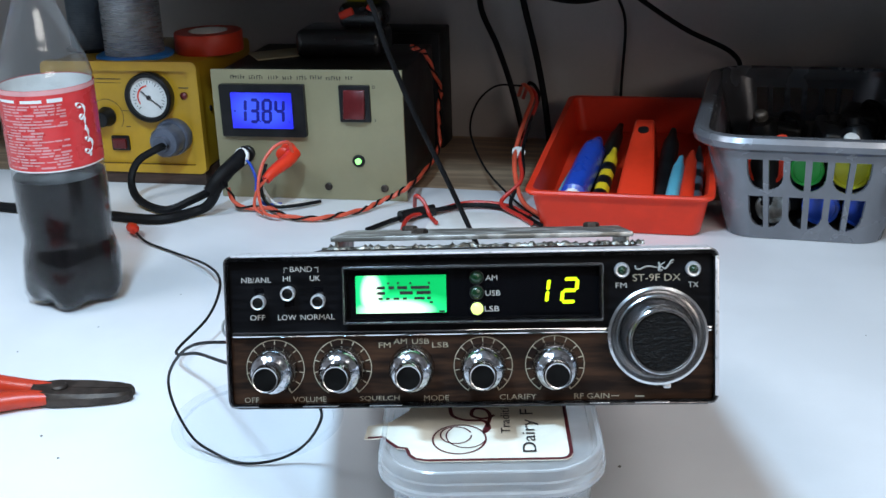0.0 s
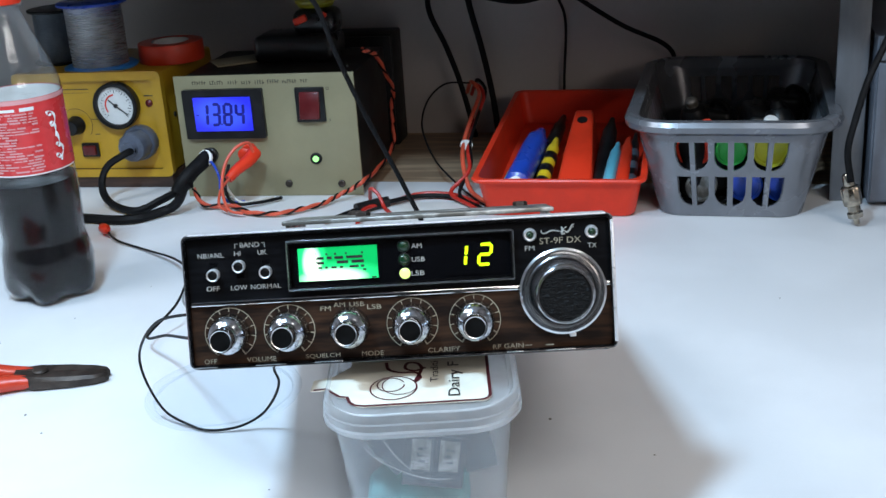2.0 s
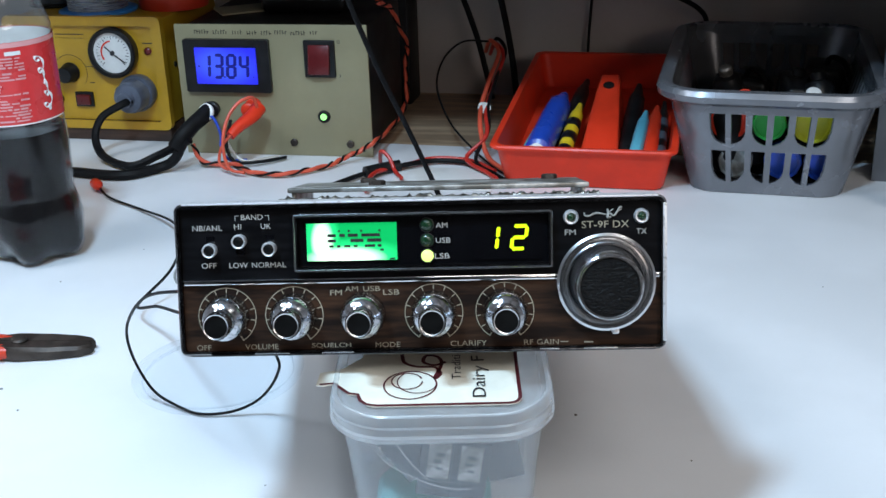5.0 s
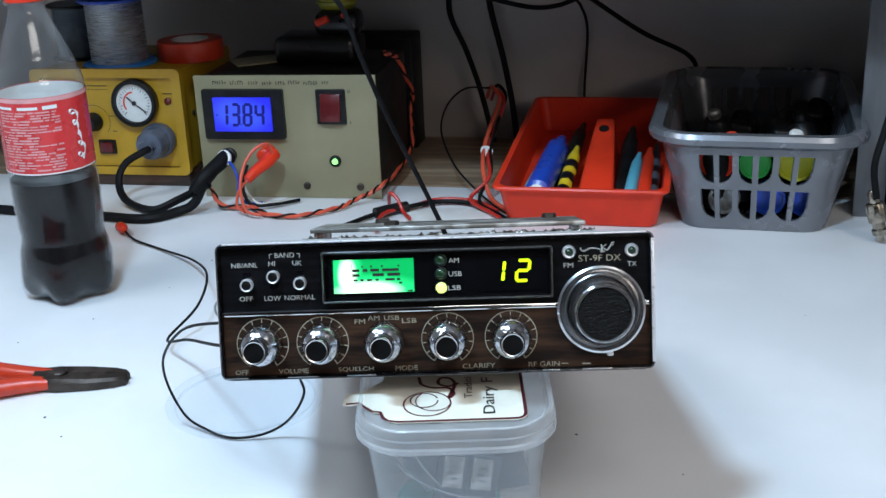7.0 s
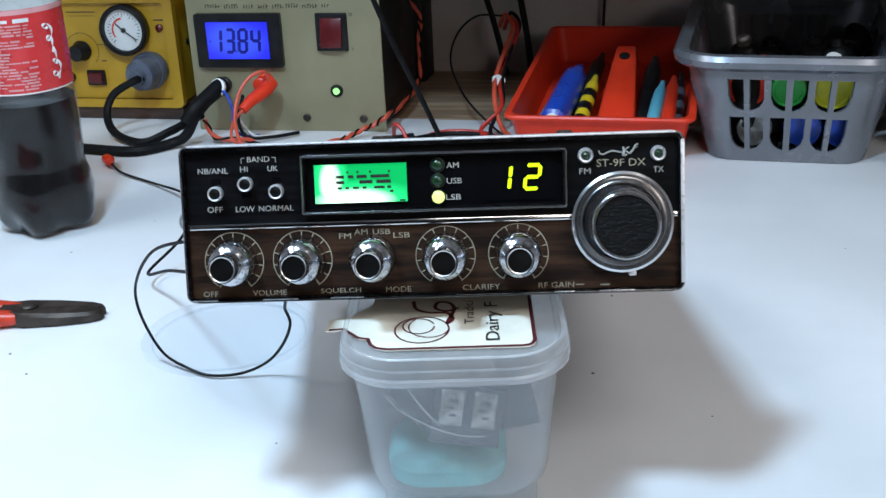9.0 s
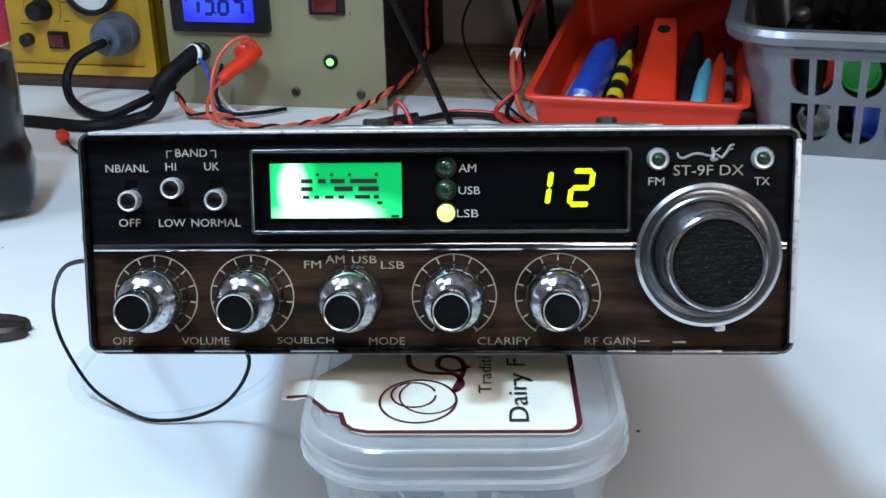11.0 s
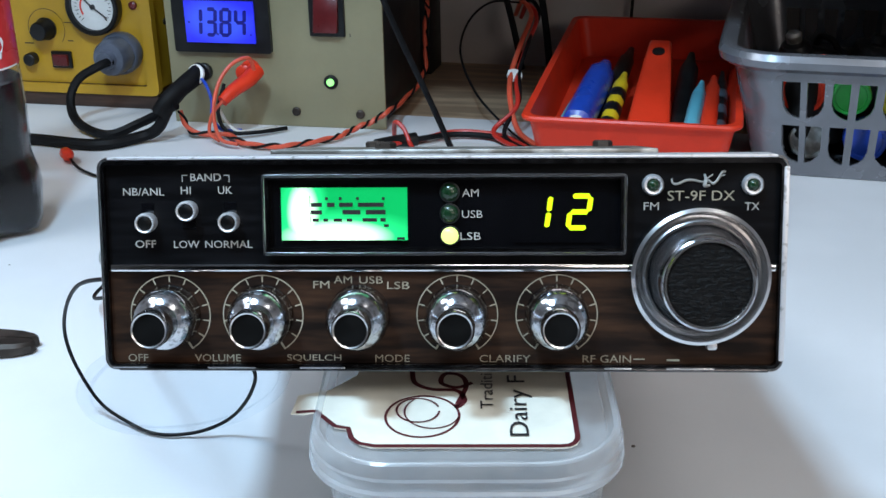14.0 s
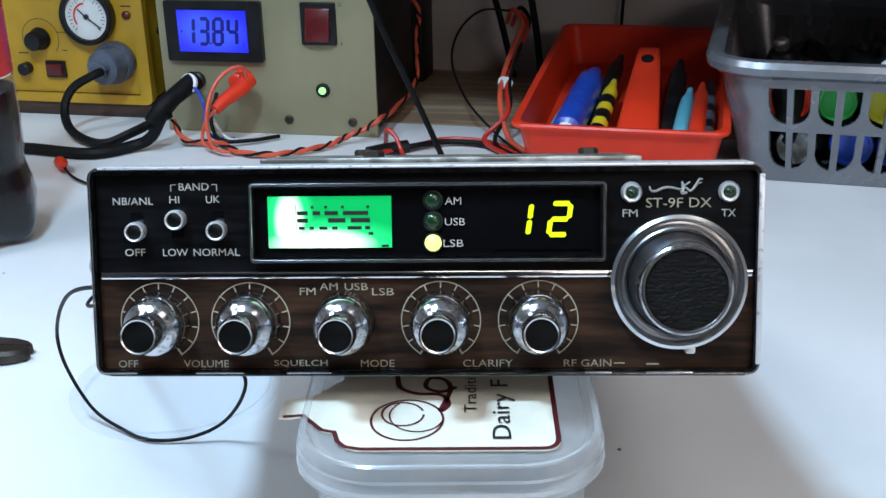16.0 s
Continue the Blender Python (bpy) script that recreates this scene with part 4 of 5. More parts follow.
# ---- bench power supply ----
def build_psu():
    p = thing("power_supply", pose(-0.1365, 0.6010, -0.0020, 0, 0, -11.0) @ Matrix.Diagonal((1.02, 1, 1, 1)), "beige-fronted home-built bench power supply with a blue meter", "power supply")
    part("case", box(-0.086, 0.086, 0.003, 0.150, 0.004, 0.121, 0.002), M_CASE, p, "black steel case")
    f = part("front_panel", box(-0.089, 0.089, 0.0, 0.003, 0.002, 0.125, 0.0008), M_BEIGE, p, "beige enamelled front panel")
    for x in (-0.07, 0.07):
        for y in (0.02, 0.13):
            part("foot", lathe([(0.008, -0.002), (0.008, 0.003), (0.006, 0.0045)], 16, at=(x, y, 0)), M_RUBBER, p)
    m = part("panel_meter", plate([rounded(-0.0805, -0.0005, 0.063, 0.1120, 0.002), rounded(-0.0690, -0.0125, 0.0715, 0.1045, 0.001)], 0.005), M_BLACK, p, "black-framed blue digital panel meter", m=pose(0, -0.005, 0))
    part("screen", box(-0.0692, -0.0123, -0.0020, 0.0002, 0.0713, 0.1047), G_LCDBLUE, m, "lit blue screen")
    x0 = -0.0595
    for i, ch in enumerate("1384"):
        digit(ch, x0 + 0.0120 * i, 0.0880, 0.0070, 0.0205, 0.0030, 0.08, -0.0023, G_LCDDIGIT, m)
    marks("decimal_point", [(-0.0433, -0.0417, 0.0775, 0.0790), (-0.0158, -0.0148, 0.0775, 0.0790), (-0.0668, -0.0650, 0.0870, 0.0885)], -0.0024, 0.0002, G_LCDDIGIT, m)
    s = part("rocker_switch", box(0.0310, 0.0595, -0.0030, 0.001, 0.0775, 0.1115, 0.0012), M_BLACK, p, "black-framed red rocker switch")
    bm = box(0.0355, 0.0550, -0.0065, -0.002, 0.0815, 0.1075, 0.001)
    for v in bm.verts:
        v.co.y += 0.22 * (v.co.z - 0.0945)
    part("rocker", bm, M_REDROCK, s, "dark red rocker")
    marks("switch_mark", [(0.0618, 0.0640, 0.1085, 0.1088), (0.0618, 0.0640, 0.1108, 0.1111), (0.0617, 0.0620, 0.1085, 0.1111), (0.0638, 0.0641, 0.1085, 0.1111), (0.0626, 0.0632, 0.0775, 0.0800)], -0.0003, 0.0003, M_INK, f)
    l = part("power_led", lathe([(0.0030, 0), (0.0030, 0.003), (0.002, 0.0046), (0, 0.005)], 20, "-y", (0.0455, 0, 0.0405)), G_GREENLED, p, "lit green power lamp")
    part("bezel", lathe([(0.0058, 0), (0.0058, 0.0012), (0.0048, 0.0022), (0.0032, 0.0022)], 24, "-y", (0.0455, 0, 0.0405)), M_BLACK, l, "dark lamp collar")
    for x, z in ((0.0155, 0.0150), (0.0685, 0.0145)):
        part("panel_screw", lathe([(0.0036, 0), (0.0036, 0.0014), (0.0026, 0.0022), (0, 0.0022)], 14, "-y", (x, 0, z)), M_DARKMETAL, p, "dark round-head screw")
    for x, z, mt in ((-0.060, 0.046, M_BLACK), (-0.020, 0.050, M_REDP)):
        part("binding_post", lathe([(0.0072, 0), (0.0072, 0.004), (0.0056, 0.005), (0.0056, 0.012), (0.0066, 0.0125), (0.0066, 0.018), (0.004, 0.020), (0, 0.020)], 24, "-y", (x, 0, z)), mt, p, "binding post")
    # hand-written note, illegible
    rng = random.Random(2)
    x = -0.070
    while x < 0.046:
        w = rng.uniform(0.007, 0.016)
        z = 0.1160 + rng.uniform(-0.0004, 0.0004)
        strokes = []
        while w > 0.002:
            strokes.append((x, x + 0.0007, z, z + rng.uniform(0.0026, 0.0042)))
            if rng.random() < 0.75:
                zz = z + rng.uniform(0, 0.0032)
                strokes.append((x, x + rng.uniform(0.0012, 0.0022), zz, zz + 0.0007))
            x += 0.0024
            w -= 0.0024
        part("pencil_note", bars(strokes, -0.0002, 0.0002), M_PENCIL, f, "faint hand-written word", smooth=False)
        x += rng.uniform(0.0026, 0.0044)
    return p


build_psu()


# ---- yellow rework station ----
def build_station():
    s = thing("desoldering_station", pose(-0.3265, 0.672, -0.004, 0, 0, -12.0), "yellow desoldering station with a round vacuum gauge", "desoldering station")
    W = 0.0820
    part("case", box(-W + 0.003, W - 0.003, 0.006, 0.150, 0.018, 0.124, 0.004), M_YELLOW, s, "yellow enamelled case")
    part("front_frame", plate([rounded(-W, W, 0.016, 0.127, 0.006), rounded(-W + 0.010, W - 0.010, 0.024, 0.118, 0.003)], 0.008), M_YELLOW, s, "raised yellow front frame", m=pose(0, -0.001, 0))
    part("frame_groove", bead(rounded(-W + 0.0100, W - 0.0100, 0.0240, 0.1180, 0.003), 0.0007, 0.0022), M_DARKWOOD, s, "dark groove inside the front frame")
    part("front_panel", box(-W + 0.009, W - 0.009, 0.0035, 0.008, 0.023, 0.119), M_YELLOW, s, "yellow recessed front panel")
    part("base", box(-W + 0.002, W - 0.002, 0.001, 0.14, 0.0, 0.0185, 0.002), M_DARKWOOD, s, "dark brown base plinth")
    f = 0.0035
    g = part("vacuum_gauge", lathe([(0.0238, 0), (0.0243, 0.002), (0.0243, 0.009), (0.0230, 0.0105), (0.0200, 0.0095), (0.0197, 0.006)], 48, "-y", (0.0310, f, 0.0925)), M_BLACK, s, "black-rimmed round vacuum gauge")
    part("gauge_face", lathe([(0.0197, 0.0062), (0, 0.0063)], 40, "-y", (0.0310, f, 0.0925)), M_WHITE, g, "white dial face")
    bm = bmesh.new()
    for k in range(25):
        a = radians(225 - 270 * k / 24)
        c, q = math.cos(a), math.sin(a)
        r0 = 0.0148 if k % 3 else 0.0132
        bm.faces.new([bm.verts.new((0.0310 + rr * c - w * q, f - 0.0067, 0.0925 + rr * q + w * c)) for rr, w in ((r0, -0.0003), (0.0166, -0.0003), (0.0166, 0.0003), (r0, 0.0003))])
    bmesh.ops.recalc_face_normals(bm, faces=list(bm.faces))
    part("gauge_ticks", bm, M_INK, g, "black scale ticks", smooth=False)
    bm = bmesh.new()
    for k in range(18):
        q = [radians(215 - 120 * (k + j) / 18) for j in (0, 1)]
        bm.faces.new([bm.verts.new((0.0310 + rr * math.cos(a), f - 0.0067, 0.0925 + rr * math.sin(a))) for a, rr in ((q[0], 0.0106), (q[1], 0.0106), (q[1], 0.0122), (q[0], 0.0122))])
    bmesh.ops.recalc_face_normals(bm, faces=list(bm.faces))
    part("red_zone", bm, M_REDP, g, "red arc on the dial", smooth=False)
    part("needle", wire([(0.0238, f - 0.0074, 0.0990), (0.0310, f - 0.0074, 0.0925), (0.0432, f - 0.0074, 0.0832)], 0.0006, 3, 5), M_INK, g, "black needle")
    part("hub", lathe([(0.0022, 0.0063), (0.0022, 0.0082), (0, 0.0086)], 14, "-y", (0.0310, f, 0.0925)), M_INK, g)
    # round connector with its cable gland
    part("plug", lathe([(0.0175, 0), (0.0180, 0.003), (0.0180, 0.010), (0.0165, 0.012), (0.0155, 0.012), (0.0150, 0.026), (0.0135, 0.029), (0.0080, 0.030), (0.0070, 0.037), (0, 0.037)], 40, "-y", (0.0515, f, 0.0535),
                            lambda a, rr, h: rr * (1 + 0.02 * math.cos(30 * a)) if 0.011 < h < 0.027 else rr), M_PLUG, s, "blue-grey round connector plug")
    k = part("control_knob", lathe([(0.0095, 0), (0.0100, 0.002), (0.0085, 0.004), (0.0080, 0.014), (0.0070, 0.0155), (0, 0.0155)], 30, "-y", (-0.0190, f, 0.0715), lambda a, rr, h: rr * (1 + 0.03 * math.cos(16 * a)) if h > 0.003 else rr), M_BLACK, s, "black control knob")
    bm = bmesh.new()
    for q in range(36):
        a = [radians(-40 + 260 * (q + j) / 36) for j in (0, 1)]
        bm.faces.new([bm.verts.new((-0.0190 + rr * math.cos(t), f - 0.0003, 0.0715 + rr * math.sin(t))) for t, rr in ((a[0], 0.0170), (a[1], 0.0170), (a[1], 0.0175), (a[0], 0.0175))])
    bmesh.ops.recalc_face_normals(bm, faces=list(bm.faces))
    part("knob_scale", bm, M_INK, s, smooth=False)
    sw = part("rocker_switch", box(-0.0170, 0.0020, f - 0.003, f, 0.0375, 0.0525, 0.001), M_BLACK, s, "black-framed dark red switch")
    part("rocker", box(-0.0145, -0.0005, f - 0.006, f - 0.002, 0.0400, 0.0500, 0.001), M_REDROCK, sw, "dark red rocker")
    part("small_knob", lathe([(0.0055, 0), (0.0055, 0.008), (0.0045, 0.009), (0, 0.009)], 20, "-y", (-0.0360, f, 0.0450)), M_BLACK, s, "small black knob")
    part("indicator_lamp", lathe([(0.0036, 0), (0.0036, 0.002), (0.002, 0.0035), (0, 0.0038)], 16, "-y", (0.0650, f, 0.0935)), M_REDROCK, s, "small dark red lamp")
    marks("panel_print", [(-0.0300, 0.0000, 0.1085, 0.1093), (-0.0300, 0.0000, 0.1050, 0.1053), (0.0600, 0.0700, 0.1005, 0.1015), (0.0000, 0.0050, 0.0610, 0.0618), (-0.0420, -0.0330, 0.0580, 0.0588), (-0.0020, 0.0060, 0.0770, 0.0776)], f - 0.0004, 0.0003, M_INK, s)
    part("side_screw", lathe([(0.003, 0), (0.003, 0.001), (0, 0.0015)], 12, "x", (W - 0.003, 0.03, 0.075)), M_DARKMETAL, s)
    return s


station = build_station()


# ---- red tool tray ----
def build_tray():
    t = thing("tool_tray", pose(0.1335, 0.481, 0.0006, 3.4, 0, -13.5), "open red plastic tool tray holding pens and drivers", "tray")
    out = [(0.132, 0.259, 0.0), (0.135, 0.262, 0.002), (0.147, 0.275, 0.0345), (0.1555, 0.283, 0.0350), (0.1565, 0.284, 0.0370), (0.1545, 0.282, 0.0385), (0.1450, 0.273, 0.0380), (0.1330, 0.260, 0.0036)]
    part("body", loft([rr_loop(0, 0.1295, w, d, 0.010, z, 5) for w, d, z in out]), M_REDP, t, "red moulded tray body with a rolled rim")
    # carrying ridge along the middle
    secs = []
    for y, w, z in ((0.006, 0.034, 0.008), (0.030, 0.032, 0.017), (0.085, 0.026, 0.035), (0.136, 0.019, 0.0510), (0.148, 0.018, 0.0525), (0.156, 0.018, 0.046), (0.168, 0.020, 0.018), (0.174, 0.020, 0.006)):
        secs.append([(0.010 - w * 0.62, y, 0.003), (0.010 - w / 2, y, z - 0.002), (0.010 - w * 0.4, y, z), (0.010 + w * 0.4, y, z), (0.010 + w / 2, y, z - 0.002), (0.010 + w * 0.62, y, 0.003)])
    part("ridge", loft(secs), M_REDP, t, "red moulded carrying ridge")
    # Solid dark disc on the ridge: a hole's shade painted as colour.
    part("hole_shade", lathe([(0.0050, 0.0), (0.0050, 0.0012), (0, 0.0012)], 20, "z"), M_CASE, t, m=pose(0.010, 0.128, 0.0486, 17, 0, 0))
    return t


build_tray()
TRAY = pose(0.1335, 0.481, 0.0006, 3.4, 0, -13.5)


def rod(name, label, category, a, b, r, material, tip=None, band=None, group="pens and drivers in the tray"):
    """A pen or driver lying in the tray from a (near end) to b."""
    a, b = Vector(a), Vector(b)
    d = b - a
    m = TRAY @ Matrix.Translation(a) @ d.to_track_quat("Z", "Y").to_matrix().to_4x4()
    L = d.length
    o = thing(name, m, label, category, group)
    part("barrel", lathe([(r * 0.7, 0), (r, 0.003), (r, L * 0.62), (r * 0.92, L * 0.8), (r * 0.6, L * 0.88), (r * 0.35, L)], 20, lobes=lambda q, rr, h: rr * (1 + 0.03 * math.cos(6 * q))), material, o)
    if tip:
        part("end_cap", lathe([(r * 0.2, -0.004), (r * 0.62, -0.002), (r * 0.75, 0.0005), (r * 0.7, 0.003)], 16), tip, o)
    if band:
        for k in (0.12, 0.34, 0.56):
            part("grip_band", lathe([(r * 1.0, L * k), (r * 1.1, L * k + 0.001), (r * 1.1, L * (k + 0.11)), (r * 1.0, L * (k + 0.11) + 0.001)], 16), band, o)
    return o


rod("screwdriver", "thick blue screwdriver handle lying in the tray", "screwdriver", (-0.041, 0.016, 0.023), (-0.034, 0.150, 0.030), 0.0120, M_BLUE, M_WHITE)
rod("marker_pen", "light blue marker lying in the tray", "pen", (-0.056, 0.014, 0.011), (-0.048, 0.120, 0.016), 0.006, M_CYAN)
rod("trimming_tool", "yellow and black banded driver lying in the tray", "screwdriver", (-0.021, 0.013, 0.014), (-0.016, 0.125, 0.030), 0.0065, M_YEL, M_YEL, M_BLACK)
rod("screwdriver", "black-handled screwdriver lying in the tray", "screwdriver", (-0.028, 0.060, 0.012), (-0.020, 0.230, 0.020), 0.0075, M_BLACK)
rod("marker_pen", "pale cyan pen lying in the tray", "pen", (0.040, 0.014, 0.014), (0.046, 0.105, 0.032), 0.0058, M_CYAN, M_CYAN)
rod("cutter_knife", "red-handled knife lying in the tray", "knife", (0.054, 0.014, 0.016), (0.055, 0.125, 0.030), 0.0065, M_REDP, M_REDP)
rod("marker_pen", "black pen with pale print lying in the tray", "pen", (0.0625, 0.018, 0.015), (0.0610, 0.140, 0.030), 0.0045, M_BLACK, M_BLACK, M_CHIP)
rod("screwdriver", "black-handled screwdriver lying in the tray", "screwdriver", (0.032, 0.045, 0.010), (0.034, 0.200, 0.026), 0.0080, M_BLACK)
rod("tweezers", "dark red handled tweezers lying in the tray", "tweezers", (0.033, 0.018, 0.008), (0.036, 0.100, 0.010), 0.0040, M_REDROCK)


# ---- grey basket ----
def build_basket():
    b = thing("plastic_basket", pose(0.2815, 0.457, 0.0004, 0, 0, -15.5), "silver-grey plastic basket with slotted sides, full of odds and ends", "basket")
    Hh = 0.086

    def path(s, z, inset=0.0):
        """Point on the rounded outline: s is 0..1 round it from the middle of the front."""
        k = z / Hh
        w, d = 0.124 + 0.045 * k - 2 * inset, 0.246 + 0.026 * k - 2 * inset
        r = 0.022 + 0.012 * k
        y0 = -0.009 - 0.009 * k + inset
        segs = [(w / 2 - r), (math.pi / 2 * r), (d - 2 * r), (math.pi / 2 * r), (w - 2 * r), (math.pi / 2 * r), (d - 2 * r), (math.pi / 2 * r), (w / 2 - r)]
        q = s * sum(segs)
        pos = [((0, y0), (1, 0), None), ((w / 2 - r, y0 + r), None, -90), ((w / 2, y0 + r), (0, 1), None), ((w / 2 - r, y0 + d - r), None, 0), ((w / 2 - r, y0 + d), (-1, 0), None),
               ((-w / 2 + r, y0 + d - r), None, 90), ((-w / 2, y0 + d - r), (0, -1), None), ((-w / 2 + r, y0 + r), None, 180), ((-w / 2 + r, y0), (1, 0), None)]
        for L, (p, dr, a0) in zip(segs, pos):
            if q <= L + 1e-9:
                if dr:
                    return (p[0] + dr[0] * q, p[1] + dr[1] * q, z)
                a = radians(a0) + q / r
                return (p[0] + r * math.cos(a), p[1] + r * math.sin(a), z)
            q -= L
        return (p[0], p[1], z)

    per = 0.76
    NC, NR = 900, 104

    def solid(s, z):
        x = s * per if s <= 0.5 else (s - 1) * per
        side = False
        if abs(x) < 0.053:
            c = x
        elif 0.115 < abs(x) < 0.285:
            c, side = abs(x) - 0.200, True
        elif abs(x) > 0.335:
            c = abs(x) - 0.38 if x > 0 else -(abs(x) - 0.38)
        else:
            return True
        pair = 0.0318
        i = round(c / pair)
        lim = 2 if side else 1
        if abs(i) > lim:
            return True
        u = c - i * pair
        if abs(u) < 0.0022 or abs(u) > 0.0134:
            return True
        for z0, z1 in ((0.0100, 0.0375), (0.0430, 0.0690)):
            if z0 < z < z1:
                fall = z - z0
                if fall < 0.012:
                    return abs(u) > 0.0022 + 0.0112 * math.sqrt(max(0, 1 - (1 - fall / 0.012) ** 2))
                return False
        return True

    bm = bmesh.new()
    outer = [[None] * (NR + 1) for _ in range(NC)]
    inner = [[None] * (NR + 1) for _ in range(NC)]
    for i in range(NC):
        for j in range(NR + 1):
            z = Hh * j / NR
            outer[i][j] = bm.verts.new(path(i / NC, z))
            inner[i][j] = bm.verts.new(path(i / NC, max(z, 0.002), 0.0022))
    keep = [[solid((i + 0.5) / NC, Hh * (j + 0.5) / NR) for j in range(NR)] for i in range(NC)]
    for i in range(NC):
        n = (i + 1) % NC
        for j in range(NR):
            if not keep[i][j]:
                continue
            bm.faces.new((outer[i][j], outer[n][j], outer[n][j + 1], outer[i][j + 1]))
            bm.faces.new((inner[i][j + 1], inner[n][j + 1], inner[n][j], inner[i][j]))
            if not keep[i - 1][j]:
                bm.faces.new((outer[i][j], outer[i][j + 1], inner[i][j + 1], inner[i][j]))
            if not keep[n][j]:
                bm.faces.new((outer[n][j + 1], outer[n][j], inner[n][j], inner[n][j + 1]))
            if j and not keep[i][j - 1]:
                bm.faces.new((outer[i][j], inner[i][j], inner[n][j], outer[n][j]))
            if j < NR - 1 and not keep[i][j + 1]:
                bm.faces.new((outer[i][j + 1], outer[n][j + 1], inner[n][j + 1], inner[i][j + 1]))
    bm.faces.new([outer[i][0] for i in range(NC)][::-1])
    bm.faces.new([inner[i][0] for i in range(NC)])
    loose = [v for v in bm.verts if not v.link_faces]
    bmesh.ops.delete(bm, geom=loose, context="VERTS")
    part("side_wall", bm, M_GREYP, b, "silver-grey slotted basket wall")
    line = [Vector(path(i / 160, Hh)) for i in range(160)]
    bm = bmesh.new()
    prof = [(-0.0045, -0.009), (0.0035, -0.010), (0.0075, -0.007), (0.0085, -0.002), (0.006, 0.002), (0.001, 0.0030), (-0.004, 0.001)]
    rings = []
    for i, p in enumerate(line):
        d = (line[(i + 1) % 160] - line[i - 1]).normalized()
        nrm = Vector((d.y, -d.x, 0))
        rings.append([bm.verts.new(p + nrm * a + Vector((0, 0, c))) for a, c in prof])
    for i in range(160):
        a, c = rings[i], rings[(i + 1) % 160]
        for k in range(len(prof)):
            bm.faces.new((a[k], c[k], c[(k + 1) % len(prof)], a[(k + 1) % len(prof)]))
    bmesh.ops.recalc_face_normals(bm, faces=list(bm.faces))
    part("rim", bm, M_GREYP, b, "rolled silver-grey rim")


build_basket()
BASKET = pose(0.2805, 0.451, 0.0026, 0, 0, -15.5)


def pot(x, y, z, r, L, material, label, cap, turn=0):
    """A small capped pot lying on its side with its lid to the front."""
    o = thing("paint_pot", BASKET @ pose(x, y, z, 90, 0, turn), label, "pot", "pots in the basket")
    part("jar", lathe([(r * 0.9, -L), (r * 0.95, -L + 0.002), (r * 0.95, -0.012), (r * 0.85, -0.010)], 28), M_BLACK, o, "dark jar")
    part("lid", lathe([(r, -0.012), (r, -0.001), (r * 0.94, 0.0), (r * 0.80, 0.0), (r * 0.78, -0.001), (0, -0.001)], 32, lobes=lambda a, rr, h: rr * (1 + 0.015 * math.cos(40 * a)) if h < -0.0005 and rr > r * 0.98 else rr), material, o, cap)


for x, y, z, r, material, label, cap in ((-0.033, 0.014, 0.053, 0.0155, M_REDP, "small dark jar with a dull red lid in the basket", "dull red lid"), (-0.001, 0.013, 0.052, 0.0135, M_GREEN, "small dark jar with a bright green lid in the basket", "bright green lid"),
                                         (0.033, 0.013, 0.054, 0.0165, M_LIME, "small dark jar with a yellow lid in the basket", "yellow lid"), (0.012, 0.016, 0.020, 0.0150, M_BLUE, "small dark jar with a blue lid in the basket", "blue lid"),
                                         (0.043, 0.016, 0.019, 0.0140, M_BLUE, "small dark jar with a blue lid in the basket", "blue lid"), (-0.026, 0.014, 0.019, 0.0140, M_PALEGREY, "small dark jar with a grey lid in the basket", "grey lid")):
    pot(x, y, z, r, 0.05, material, label, cap)


def odd(name, label, category, profile, m, material, cap=None):
    o = thing(name, BASKET @ m, label, category, "odds and ends in the basket")
    part("body", lathe(profile, 20), material, o)
    if cap:
        h = profile[-1][1]
        part("cap", lathe([(0.006, h - 0.002), (0.0065, h + 0.006), (0.005, h + 0.008), (0, h + 0.008)], 16), cap, o)
    return o


CAN = [(0.012, 0.0), (0.0135, 0.002), (0.0135, 0.050), (0.0110, 0.056), (0.006, 0.058)]
for name, label, cat, x, y, z, rx, ry, material, cap in (
        ("spray_bottle", "black small bottle with an orange cap in the basket", "bottle", -0.012, 0.045, 0.026, 18, -10, M_BLACK, M_ORANGE),
        ("spray_bottle", "black small bottle with a white cap in the basket", "bottle", 0.022, 0.050, 0.026, 14, 10, M_BLACK, M_WHITE),
        ("glue_bottle", "dark small bottle with a white cap in the basket", "bottle", -0.030, 0.030, 0.022, 10, -6, M_CASE, M_WHITE),
        ("glue_bottle", "dark small bottle with a green cap in the basket", "bottle", 0.046, 0.070, 0.022, -10, 12, M_CASE, M_GREEN),
        ("spray_bottle", "black small bottle in the basket", "bottle", 0.000, 0.085, 0.032, 30, 0, M_BLACK, M_BLACK),
        ("spray_bottle", "black small bottle in the basket", "bottle", 0.050, 0.110, 0.034, -20, -10, M_BLACK, M_BLACK),
        ("glue_bottle", "dark small bottle in the basket", "bottle", -0.045, 0.100, 0.026, 20, 10, M_CASE, M_BLACK),
        ("glue_bottle", "dark small bottle in the basket", "bottle", 0.010, 0.140, 0.030, -15, 14, M_CASE, M_BLACK),
        ("spray_bottle", "dark small bottle in the basket", "bottle", -0.030, 0.160, 0.030, 12, -10, M_BLACK, M_STEEL)):
    odd(name, label, cat, CAN, pose(x, y, z - (0.012 if y < 0.06 else 0.026), rx, ry, 0), material, cap)


